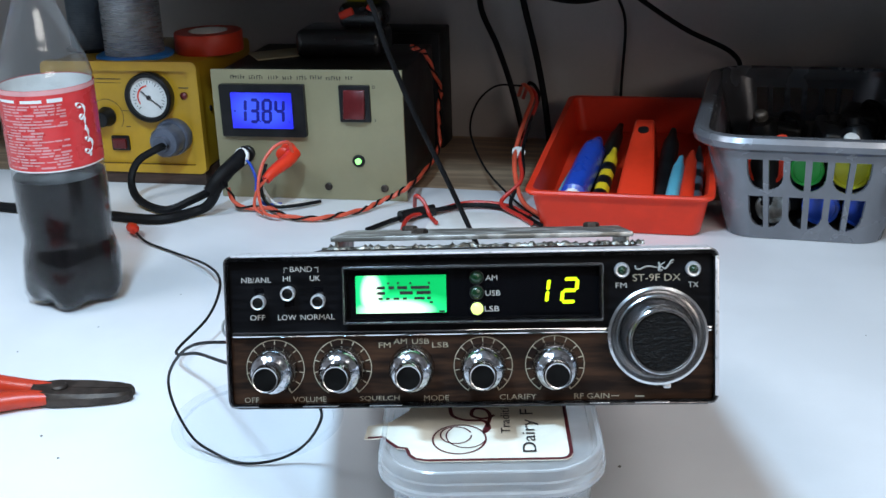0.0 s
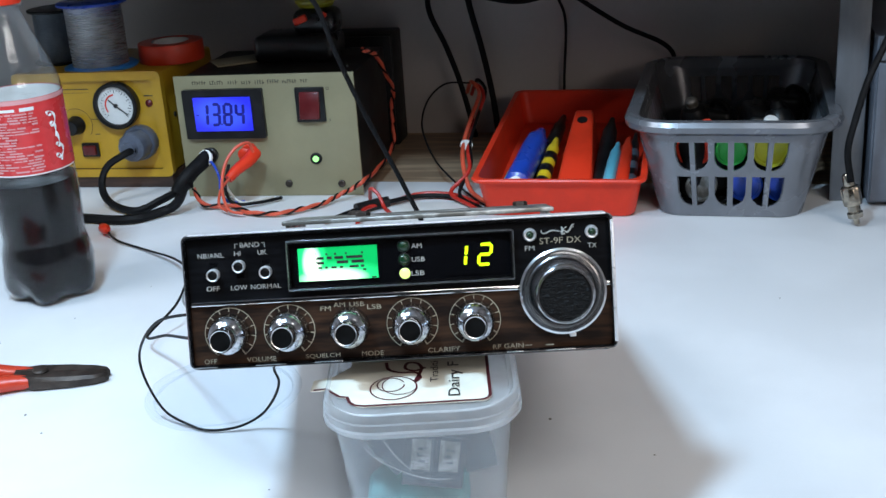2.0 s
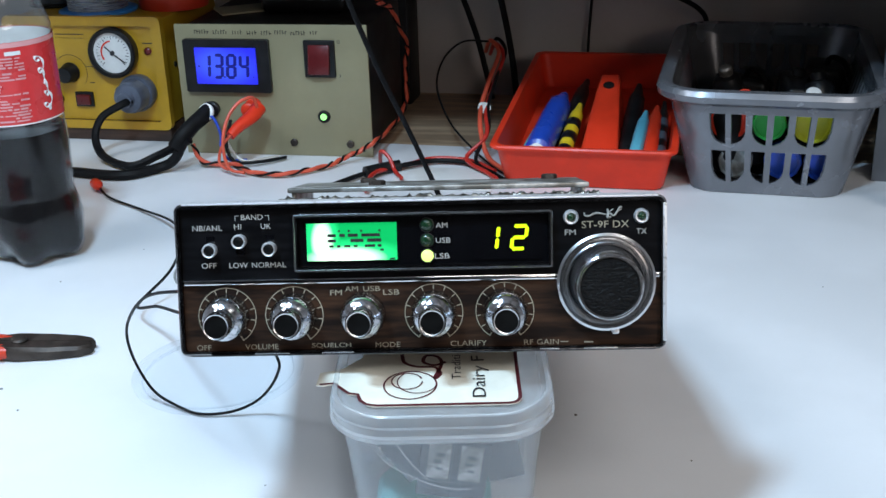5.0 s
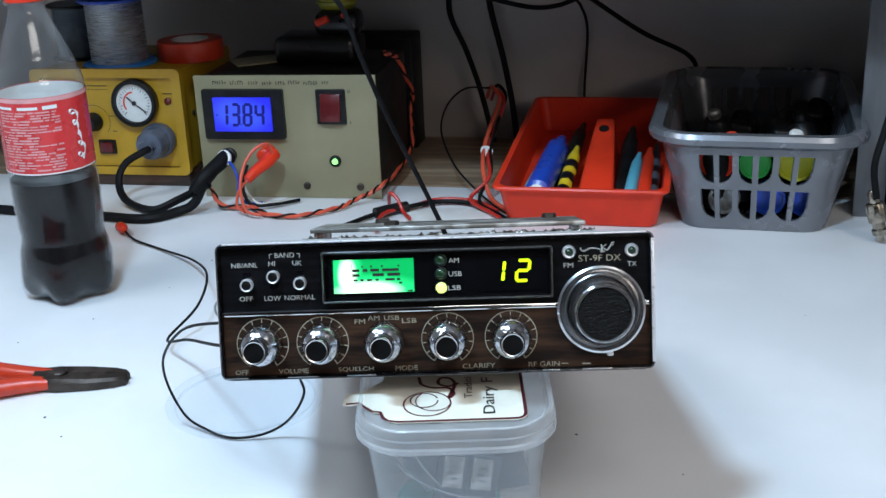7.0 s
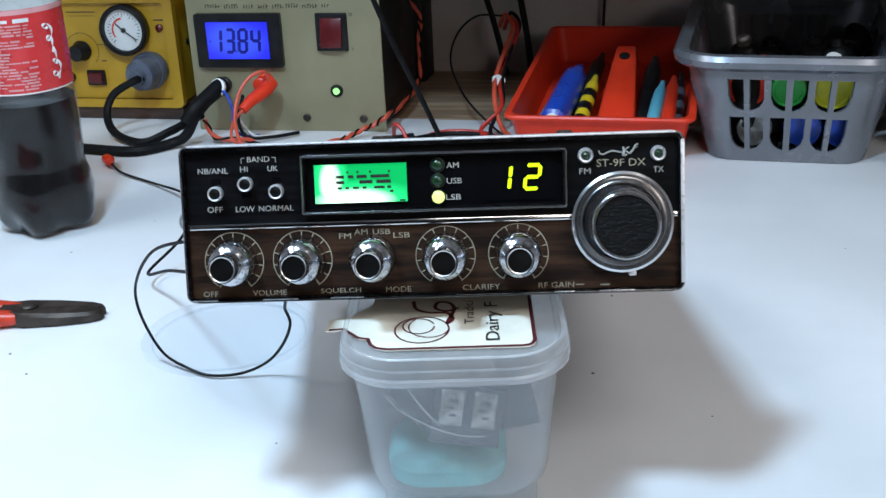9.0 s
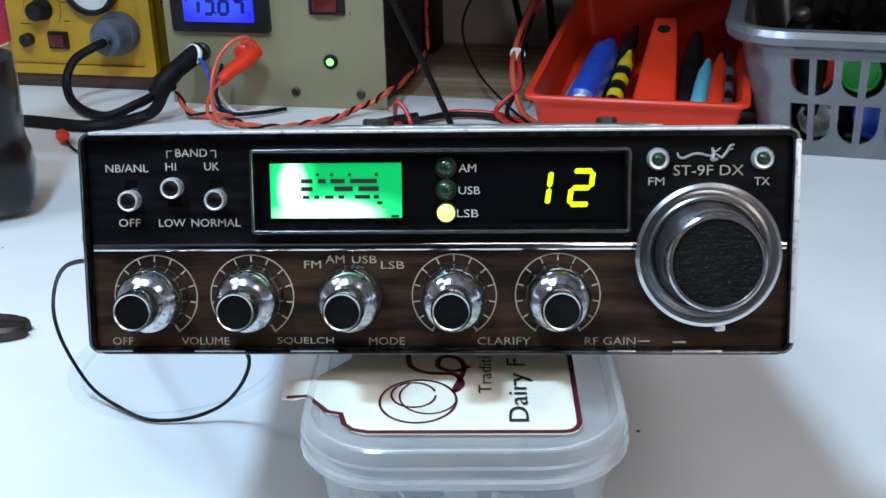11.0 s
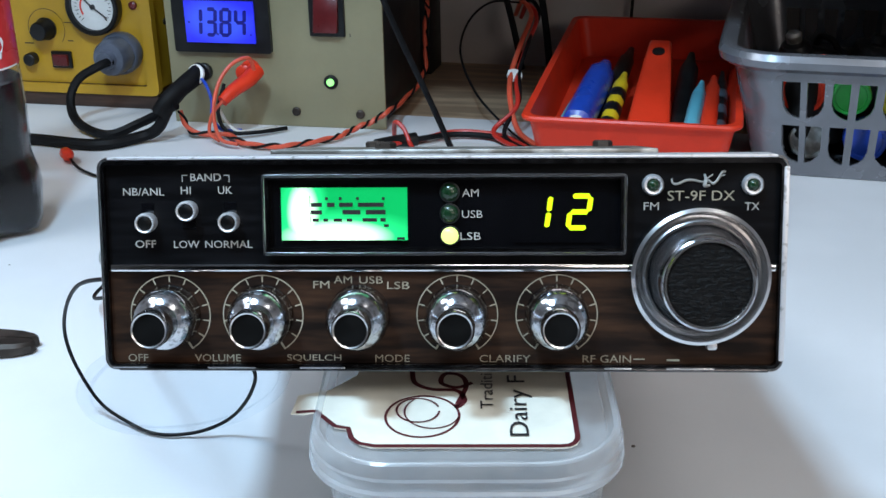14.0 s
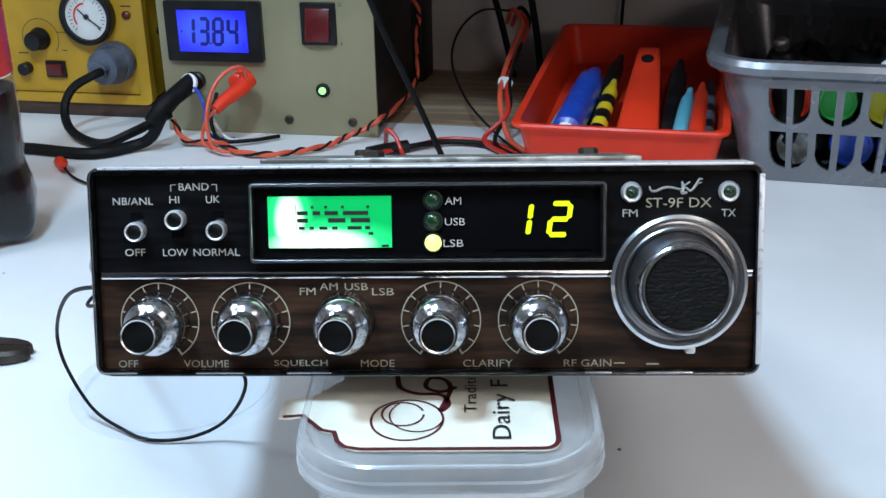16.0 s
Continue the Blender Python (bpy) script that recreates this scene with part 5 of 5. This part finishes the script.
# dark filler heaped in the back of the basket, added to darken its inside
for x, y, z, sx, sy, sz, rx, rz in ((0.030, 0.150, 0.030, 0.046, 0.050, 0.056, 8, 10), (-0.025, 0.185, 0.026, 0.050, 0.036, 0.048, -6, -14), (0.048, 0.200, 0.032, 0.036, 0.040, 0.060, 4, -8), (-0.040, 0.085, 0.024, 0.034, 0.060, 0.044, 5, 6), (0.015, 0.100, 0.022, 0.050, 0.040, 0.040, -9, 20)):
    o = thing("dark_filler", BASKET @ pose(x, y, z, rx, 6, rz), "black plastic plug adapter heaped in the basket", "adapter", "odds and ends in the basket")
    part("body", box(-sx / 2, sx / 2, -sy / 2, sy / 2, -sz / 2, sz / 2, 0.006, 3), M_BLACK, o)
    part("cord_stub", wire([(0, 0, sz / 2 - 0.002), (0.004, -0.006, sz / 2 + 0.008), (0.016, -0.010, sz / 2 + 0.006), (0.024, -0.004, sz / 2 - 0.010)], 0.0028, 5), M_RUBBER, o, "short black cord")


# ---- side cutters ----
def build_cutters():
    c = thing("side_cutters", pose(-0.262, 0.205, 0.0, 0, 0, 2.0), "side cutters with black jaws and red grips lying on the board", "pliers")
    def jaw(sign):
        # outline of one jaw half from pivot to tip
        pts = [(-0.007, 0.0004 * sign), (0.053, 0.0004 * sign), (0.0555, 0.0030 * sign), (0.0540, 0.0060 * sign), (0.047, 0.0092 * sign), (0.030, 0.0116 * sign), (0.008, 0.0118 * sign), (-0.002, 0.0085 * sign), (-0.007, 0.0080 * sign)]
        loops = []
        for z, s in ((0.0006, 0.90), (0.0022, 1.0), (0.0078, 1.0), (0.0105, 0.82)):
            loops.append([(x * (0.98 if s < 1 else 1.0), y * s, z * (1 - 0.35 * max(0, x) / 0.055)) for x, y in pts])
        return loft(loops)
    for s in (1, -1):
        part("jaw", jaw(s), M_DARKMETAL, c, "blackened steel cutting jaw")
    part("pivot", lathe([(0.0052, 0.0085), (0.0052, 0.0104), (0.0040, 0.0114), (0, 0.0114)], 20, at=(0.010, 0, 0)), M_DARKMETAL, c, "round pivot rivet")
    for s in (1, -1):
        line = smooth_line([(0.004, 0.0062 * s, 0.0055), (-0.014, 0.0080 * s, 0.0060), (-0.045, 0.0170 * s, 0.0068), (-0.080, 0.0230 * s, 0.0068), (-0.120, 0.0200 * s, 0.0066)], 8)
        part("grip", sweep(line, lambda t: 0.0052 + 0.0022 * math.sin(min(1, t * 2.2) * 1.5) , 14, flat=0.85), M_GRIPRED, c, "red vinyl grip")
    return c


build_cutters()

# ---- thin clear lid on the board ----
lid = thing("clear_lid", pose(-0.1235, 0.171, 0.0), "thin clear round plastic lid lying on the board", "lid")
for ob in (part("lid_rim", lathe([(0.0440, 0.0004), (0.0500, 0.0006), (0.0508, 0.0030), (0.0500, 0.0042), (0.0470, 0.0042), (0.0452, 0.0026), (0.0440, 0.0004)], 56), M_FILM, lid, "clear stepped rim"),
           part("lid_disc", lathe([(0, 0.0016), (0.0450, 0.0016), (0.0450, 0.0022), (0, 0.0022)], 56), M_FILM, lid)):
    ob.visible_shadow = False


# ---- cables and wires ----
def cable(name, label, category, pts, r, material=M_RUBBER, per=8):
    return tagged(part(name, wire(pts, r, per), material), label, category)


cable("speaker_wire", "thin black wire looping over the board beside the radio", "wire",
      [(-0.092, 0.030, 0.117), (-0.103, 0.033, 0.116), (-0.134, 0.075, 0.095), (-0.159, 0.122, 0.058), (-0.162, 0.132, 0.035), (-0.155, 0.137, 0.010), (-0.141, 0.130, 0.003), (-0.126, 0.121, 0.002), (-0.109, 0.120, 0.003), (-0.094, 0.118, 0.010), (-0.083, 0.110, 0.024), (-0.076, 0.100, 0.041), (-0.076, 0.089, 0.055),
       (-0.071, 0.062, 0.072), (-0.068, 0.040, 0.092), (-0.066, 0.036, 0.102)], 0.0008)
sig = thing("signal_wire", Matrix(), "thin black wire with a red connector lying on the board", "wire")
part("lead", wire([(-0.283, 0.510, 0.006), (-0.267, 0.487, 0.003), (-0.233, 0.455, 0.003), (-0.199, 0.408, 0.010), (-0.172, 0.326, 0.028), (-0.173, 0.285, 0.020), (-0.189, 0.251, 0.010), (-0.162, 0.200, 0.032), (-0.118, 0.095, 0.075), (-0.092, 0.030, 0.110)], 0.0010), M_RUBBER, sig)
part("connector", lathe([(0.0030, -0.010), (0.0046, -0.008), (0.0048, 0.004), (0.0036, 0.010), (0.0018, 0.012)], 14), M_REDP, sig, "small red connector", m=pose(-0.285, 0.514, 0.0062, 80, 0, 25))

cable("mains_lead", "thick black cable lying on the board", "cable",
      [(-0.196, 0.590, 0.047), (-0.203, 0.575, 0.042), (-0.216, 0.562, 0.028), (-0.226, 0.560, 0.012), (-0.240, 0.558, 0.0055), (-0.270, 0.541, 0.0048), (-0.318, 0.556, 0.0048), (-0.365, 0.570, 0.0048), (-0.45, 0.60, 0.0048)], 0.0046)
cable("station_lead", "black cable bowing from the station plug to the board", "cable",
      [(-0.2775, 0.632, 0.049), (-0.286, 0.622, 0.047), (-0.302, 0.615, 0.038), (-0.308, 0.606, 0.022), (-0.298, 0.590, 0.008), (-0.268, 0.566, 0.0050), (-0.243, 0.570, 0.0130), (-0.225, 0.566, 0.022), (-0.210, 0.560, 0.030)], 0.0038)
plug = thing("black_plug", pose(-0.203, 0.577, 0.043, 0, 0, 0), "black rubber plug pushed on the supply terminal", "plug")
part("sleeve", sweep(smooth_line([(0.009, 0.014, 0.006), (0.002, 0.004, 0.002), (-0.012, -0.012, -0.008), (-0.022, -0.018, -0.020)], 6), lambda t: 0.0082 - 0.002 * t, 16), M_RUBBER, plug)
part("ring", lathe([(0.0072, 0), (0.0086, 0.001), (0.0086, 0.003), (0.0072, 0.004)], 20), M_WHITE, plug, "pale ring", m=pose(0.006, 0.009, 0.004, 65, 0, -30))

clip = thing("red_clip_lead", Matrix(), "orange-red wire with a red plug on the supply terminal", "wire")
part("plug_body", sweep(smooth_line([(-0.150, 0.588, 0.050), (-0.155, 0.578, 0.045), (-0.166, 0.566, 0.039), (-0.173, 0.558, 0.033)], 6), lambda t: 0.0072 - 0.0028 * t, 14), M_REDP, clip, "red plug body")
part("lead", wire([(-0.150, 0.580, 0.052), (-0.153, 0.575, 0.063), (-0.165, 0.568, 0.060), (-0.175, 0.560, 0.047), (-0.179, 0.550, 0.027), (-0.174, 0.542, 0.008), (-0.160, 0.538, 0.004)], 0.0015), M_WIRE_P, clip)
part("lead", wire([(-0.172, 0.558, 0.034), (-0.181, 0.556, 0.024), (-0.184, 0.552, 0.010), (-0.176, 0.548, 0.004)], 0.0014), M_WIRE_P, clip)
tagged(part("white_wire", wire([(-0.182, 0.582, 0.024), (-0.176, 0.578, 0.012), (-0.166, 0.574, 0.004), (-0.152, 0.580, 0.003), (-0.136, 0.588, 0.003)], 0.0014), M_WIRE_W), "short white wire curled in front of the power supply", "wire")
tagged(part("black_wire", wire([(-0.176, 0.585, 0.040), (-0.180, 0.572, 0.020), (-0.172, 0.566, 0.006), (-0.150, 0.570, 0.004), (-0.128, 0.584, 0.003)], 0.0016), M_RUBBER), "short black wire curled in front of the power supply", "wire")

tagged(part("blue_wire", wire([(-0.196, 0.586, 0.046), (-0.188, 0.572, 0.044), (-0.183, 0.566, 0.032), (-0.184, 0.568, 0.018), (-0.178, 0.572, 0.006), (-0.164, 0.580, 0.003)], 0.0013), M_BLUE), "short blue wire hanging before the power supply", "wire")

TWIST = [(-0.038, 0.62, 0.1375), (-0.037, 0.62, 0.136), (-0.031, 0.651, 0.128), (-0.027, 0.671, 0.12), (-0.021, 0.701, 0.097), (-0.015, 0.728, 0.073), (-0.017, 0.723, 0.056), (-0.017, 0.723, 0.031), (-0.019, 0.713, 0.015), (-0.026, 0.677, 0.01), (-0.038, 0.615, 0.013), (-0.046, 0.569, 0.019), (-0.056, 0.574, 0.011), (-0.065, 0.568, 0.009), (-0.076, 0.565, 0.005), (-0.086, 0.553, 0.004), (-0.106, 0.54, 0.004), (-0.127, 0.532, 0.004), (-0.154, 0.54, 0.004), (-0.173, 0.564, 0.004), (-0.201, 0.568, 0.006), (-0.211, 0.573, 0.022)]
tw = thing("twisted_pair", Matrix(), "red and black twisted wire pair running down and over the board", "wire")
part("red_strand", twisted(TWIST, 0.0019, 0.0007, 18, 0), M_WIRE_P, tw)
part("black_strand", twisted(TWIST, 0.0010, 0.0018, 18, math.pi), M_RUBBER, tw)

RED1 = [(0.066, 0.745, 0.060), (0.070, 0.722, 0.076), (0.077, 0.700, 0.068), (0.066, 0.660, 0.053), (0.054, 0.600, 0.040), (0.052, 0.565, 0.026), (0.058, 0.545, 0.008), (0.075, 0.514, 0.004), (0.082, 0.498, 0.004)]
pr = thing("battery_leads", Matrix(), "bundle of red and black leads tied with a white tie", "wire")
part("red_lead", wire(RED1, 0.0022), M_WIRE_P, pr)
part("red_lead", wire([(x + 0.0045, y - 0.004, z - 0.002) if i < 6 else (x - 0.02, y + 0.003, z) for i, (x, y, z) in enumerate(RED1)], 0.0020), M_WIRE_R, pr)
part("black_lead", wire([(x + 0.007, y + 0.004, z + 0.001) if i < 6 else (x - 0.012, y - 0.004, z) for i, (x, y, z) in enumerate(RED1)], 0.0018), M_RUBBER, pr)
part("cable_tie", lathe([(0.0050, -0.0016), (0.0062, -0.0014), (0.0062, 0.0014), (0.0050, 0.0016)], 18), M_WHITE, pr, "white cable tie", m=pose(0.0570, 0.600, 0.0395, 28, 14, 0))
pr2 = thing("battery_leads", Matrix(), "red and black leads lying across the board behind the radio", "wire")
part("red_lead", wire([(0.062, 0.520, 0.004), (0.042, 0.552, 0.004), (0.009, 0.563, 0.004), (-0.018, 0.545, 0.004), (-0.044, 0.520, 0.006), (-0.05, 0.48, 0.004)], 0.0020), M_WIRE_R, pr2)
part("black_lead", wire([(0.060, 0.512, 0.004), (0.040, 0.546, 0.004), (0.009, 0.556, 0.004), (-0.018, 0.540, 0.006), (-0.050, 0.528, 0.004), (-0.08, 0.50, 0.003)], 0.0022), M_RUBBER, pr2)
part("red_lead", wire([(-0.040, 0.560, 0.003), (-0.038, 0.545, 0.018), (-0.031, 0.538, 0.014), (-0.026, 0.530, 0.004), (-0.020, 0.510, 0.004)], 0.0018), M_WIRE_R, pr2)
tagged(part("inline_fuse", sweep(smooth_line([(-0.022, 0.541, 0.0055), (-0.036, 0.535, 0.0055), (-0.052, 0.525, 0.0055)], 5), 0.0052, 12), M_BLACK), "black inline fuse holder lying on the board", "fuse holder")
tagged(part("thin_grey_wire", wire([(0.068, 0.722, 0.075), (0.042, 0.720, 0.076), (0.022, 0.716, 0.060), (0.014, 0.690, 0.038), (0.025, 0.610, 0.024), (0.046, 0.570, 0.008), (0.065, 0.525, 0.003), (0.078, 0.505, 0.003)], 0.0010), M_RUBBER), "thin dark wire in a wide loop", "wire")
paper = part("paper_sheet", box(-0.045, 0.045, -0.028, 0.028, 0.0003, 0.0010, 0.0002), M_WHITE, m=pose(0.018, 0.515, 0, 0, 0, -12))
tagged(paper, "small sheet of white paper lying on the board", "paper")

for pts, r, lab in (([(0.030, 0.802, 0.222), (0.031, 0.800, 0.180), (0.030, 0.795, 0.144), (0.046, 0.790, 0.105), (0.059, 0.788, 0.066), (0.068, 0.780, 0.030), (0.074, 0.780, 0.0)], 0.0031, "black cable hanging down the wall"),
                    ([(0.066, 0.795, 0.222), (0.070, 0.790, 0.185), (0.075, 0.788, 0.148), (0.087, 0.785, 0.096), (0.096, 0.785, 0.046), (0.101, 0.780, 0.0)], 0.0036, "thick black cable hanging down the wall"),
                    ([(-0.060, 0.800, 0.215), (-0.029, 0.760, 0.190), (0.019, 0.745, 0.178), (0.067, 0.740, 0.168), (0.115, 0.740, 0.156), (0.145, 0.740, 0.157), (0.176, 0.740, 0.167), (0.222, 0.742, 0.172), (0.262, 0.745, 0.200)], 0.0026, "black cable slung along the wall"),
                    ([(0.120, 0.740, 0.222), (0.144, 0.725, 0.190), (0.185, 0.722, 0.159), (0.233, 0.725, 0.126), (0.284, 0.738, 0.098), (0.296, 0.745, 0.070), (0.300, 0.748, 0.0)], 0.0026, "black cable running down behind the basket"),
                    ([(0.160, 0.745, 0.164), (0.172, 0.765, 0.150), (0.180, 0.775, 0.122), (0.177, 0.777, 0.056), (0.177, 0.778, 0.0)], 0.0016, "thin dark wire hanging down the wall"),
                    ([(-0.074, 0.440, 0.222), (-0.062, 0.440, 0.205), (-0.051, 0.440, 0.168), (-0.032, 0.440, 0.117), (-0.009, 0.440, 0.064), (0.005, 0.440, 0.030), (0.016, 0.436, 0.006), (0.030, 0.430, 0.004)], 0.0021, "straight black cable leaning down behind the radio")):
    cable("black_cable", lab, "cable", pts, r, M_RUBBER)
coax = thing("coax_lead", Matrix(), "black coaxial lead with a chrome screw connector", "cable")
part("lead", wire([(0.430, 0.440, 0.215), (0.399, 0.425, 0.154), (0.381, 0.415, 0.122), (0.370, 0.408, 0.092), (0.364, 0.405, 0.066), (0.367, 0.402, 0.040)], 0.0030), M_RUBBER, coax)
ridge = lambda a, rr, h: rr * (1 + 0.06 * math.cos(18 * a)) if 0.012 < h < 0.026 else rr
part("connector", lathe([(0.0022, -0.006), (0.0026, -0.001), (0.0062, 0.0), (0.0066, 0.004), (0.0052, 0.0055), (0.0052, 0.010), (0.0074, 0.011), (0.0078, 0.015), (0.0078, 0.025), (0.0070, 0.027), (0.0048, 0.028), (0.0048, 0.036), (0.0034, 0.038)], 30, lobes=ridge), M_CONNECTOR, coax, "knurled chrome connector", m=pose(0.3735, 0.403, 0.0085, -8, -12, 0))

# ---- on top of the units ----
sp = thing("solder_spool", pose(-0.318, 0.712, 0.120), "spool of bright solder wire with blue flanges on the yellow station", "spool")
part("flange", lathe([(0.007, 0), (0.037, 0.0), (0.038, 0.001), (0.038, 0.003), (0.036, 0.004), (0.007, 0.004)], 48), M_LBLUE, sp, "bright blue lower flange")
part("flange", lathe([(0.007, 0.066), (0.034, 0.066), (0.036, 0.067), (0.036, 0.069), (0.034, 0.070), (0.007, 0.070)], 48), M_BLUE, sp, "dark blue upper flange")
part("wound_wire", lathe([(0.012, 0.004)] + [(0.0288 + 0.0003 * (k % 2), 0.0042 + 0.0618 * k / 120) for k in range(121)] + [(0.012, 0.066)], 40), M_SOLDER, sp, "silvery wound solder")
# Rear spool in shadow: the shade is put into its dark colours.
dk = thing("solder_spool", pose(-0.372, 0.765, 0.120), "dark spool of wire standing in shade on the yellow station", "spool")
part("flange", lathe([(0.007, 0), (0.030, 0.0), (0.031, 0.002), (0.030, 0.003), (0.007, 0.003)], 40), M_BLACK, dk, "black lower flange")
part("flange", lathe([(0.007, 0.055), (0.030, 0.055), (0.031, 0.057), (0.030, 0.058), (0.007, 0.058)], 40), M_BLACK, dk, "black upper flange")
part("wound_wire", lathe([(0.010, 0.003)] + [(0.0255 + 0.0003 * (k % 2), 0.0032 + 0.0516 * k / 60) for k in range(61)] + [(0.010, 0.055)], 36), M_CHIP, dk, "dark wound wire")
tp = thing("electrical_tape", pose(-0.2470, 0.730, 0.1200), "roll of orange-red electrical tape lying on the station", "tape")
part("tape_wind", lathe([(0.0195, 0.0), (0.0335, 0.0), (0.0342, 0.001), (0.0342, 0.0190), (0.0335, 0.0200), (0.0195, 0.0200), (0.0195, 0.0)], 48), M_ORANGE, tp, "orange-red tape")
part("core", lathe([(0.0170, 0.0005), (0.0194, 0.0005), (0.0194, 0.0206), (0.0170, 0.0206), (0.0170, 0.0005)], 40), M_WHITE, tp, "pale card core")
PT = 0.1193
ad = thing("black_transformer", pose(-0.104, 0.685, PT, 0, 0, -12), "black power adapter lying on the power supply", "adapter")
part("body", box(-0.046, 0.040, -0.022, 0.030, 0.0, 0.028, 0.008, 3), M_GLOSSBLACK, ad)
part("upper_block", box(-0.004, 0.042, -0.014, 0.022, 0.026, 0.052, 0.009, 3), M_GLOSSBLACK, ad)
part("red_switch", box(-0.0075, 0.0075, -0.0025, 0.0025, -0.0038, 0.0038, 0.0018), M_REDP, ad, "small red switch", m=pose(0.006, -0.0145, 0.0425, 0, -22, 0))
part("red_switch", box(-0.004, 0.004, -0.002, 0.002, -0.0025, 0.0025, 0.001), M_REDP, ad, "small red switch", m=pose(0.030, -0.0140, 0.0475, 0, 30, 0))
yc = thing("yellow_funnel", pose(-0.086, 0.694, PT + 0.0515, 0, 0, -12), "dull yellow plastic funnel cap standing on the black adapter", "funnel")
part("cone", lathe([(0.0, 0.0), (0.0165, 0.0), (0.0185, 0.002), (0.0200, 0.012), (0.0240, 0.024), (0.0285, 0.031), (0.0290, 0.034), (0.0270, 0.034), (0.0180, 0.012), (0.0, 0.010)], 40), M_OLIVE, yc, "dull yellow flared plastic")
part("rib", lathe([(0.0186, 0.0), (0.0206, 0.001), (0.0208, 0.004), (0.0190, 0.005)], 40), M_OLIVE, yc, m=pose(0, 0, 0.004))
card = part("folded_card", box(-0.034, 0.034, -0.020, 0.020, 0.0, 0.0016, 0.0003), M_BEIGE, m=pose(-0.165, 0.700, PT + 0.0001, 0, 0, 22))
tagged(card, "small buff card lying on the power supply", "card")
bb = thing("black_cabinet", pose(-0.058, 0.790, -0.004, 0, 0, -14), "plain black box standing against the wall", "box")
part("body", box(-0.075, 0.046, 0.0, 0.040, 0.0, 0.128, 0.002), M_CASE, bb)
part("front_cover", box(-0.073, 0.044, -0.0015, 0.001, 0.003, 0.125, 0.0008), M_BLACK, bb)

# ---- at the end of the bench ----
up = thing("shelf_upright", pose(0.388, 0.470, 0.0, 0, 0, -14), "brushed grey metal upright holding the shelf", "upright")
part("web", box(-0.013, 0.013, 0.0, 0.003, 0.0, 0.222, 0.0006), M_POST, up)
part("flange", box(0.010, 0.013, 0.003, 0.030, 0.0, 0.222, 0.0006), M_POST, up)
gb = thing("grey_instrument_case", pose(0.400, 0.448, 0.0, 0, 0, -14), "grey painted metal instrument case standing on the board", "case")
part("body", box(0.0, 0.20, 0.004, 0.20, 0.003, 0.150, 0.002), M_GREYBOX, gb)
part("front_plate", box(0.002, 0.198, 0.0, 0.004, 0.006, 0.128, 0.0008), M_GREYBOX, gb)
part("top_strip", box(0.002, 0.198, 0.0, 0.004, 0.130, 0.149, 0.0008), M_POST, gb, "paler top strip")
for x in (0.02, 0.18):
    for y in (0.02, 0.18):
        part("foot", lathe([(0.008, 0), (0.008, 0.002), (0.006, 0.0035)], 14, at=(x, y, 0)), M_RUBBER, gb)

# small specks on the board
rng = random.Random(8)
for x, y in [(-0.250, 0.161), (0.268, 0.265), (0.082, 0.109), (0.135, 0.060), (-0.232, 0.135)] + [(rng.uniform(-0.35, 0.36), rng.uniform(0.0, 0.45)) for _ in range(16)]:
    s = rng.uniform(0.0004, 0.0009)
    tagged(part("crumb", lathe([(s, 0), (s * 1.1, s * 0.4), (s * 0.5, s * 0.8), (0, s * 0.85)], 7), M_STEEL, m=pose(x, y, 0.0, 0, 0, rng.uniform(0, 180))), "tiny dark speck of solder on the white board", "crumb", "specks on the board")
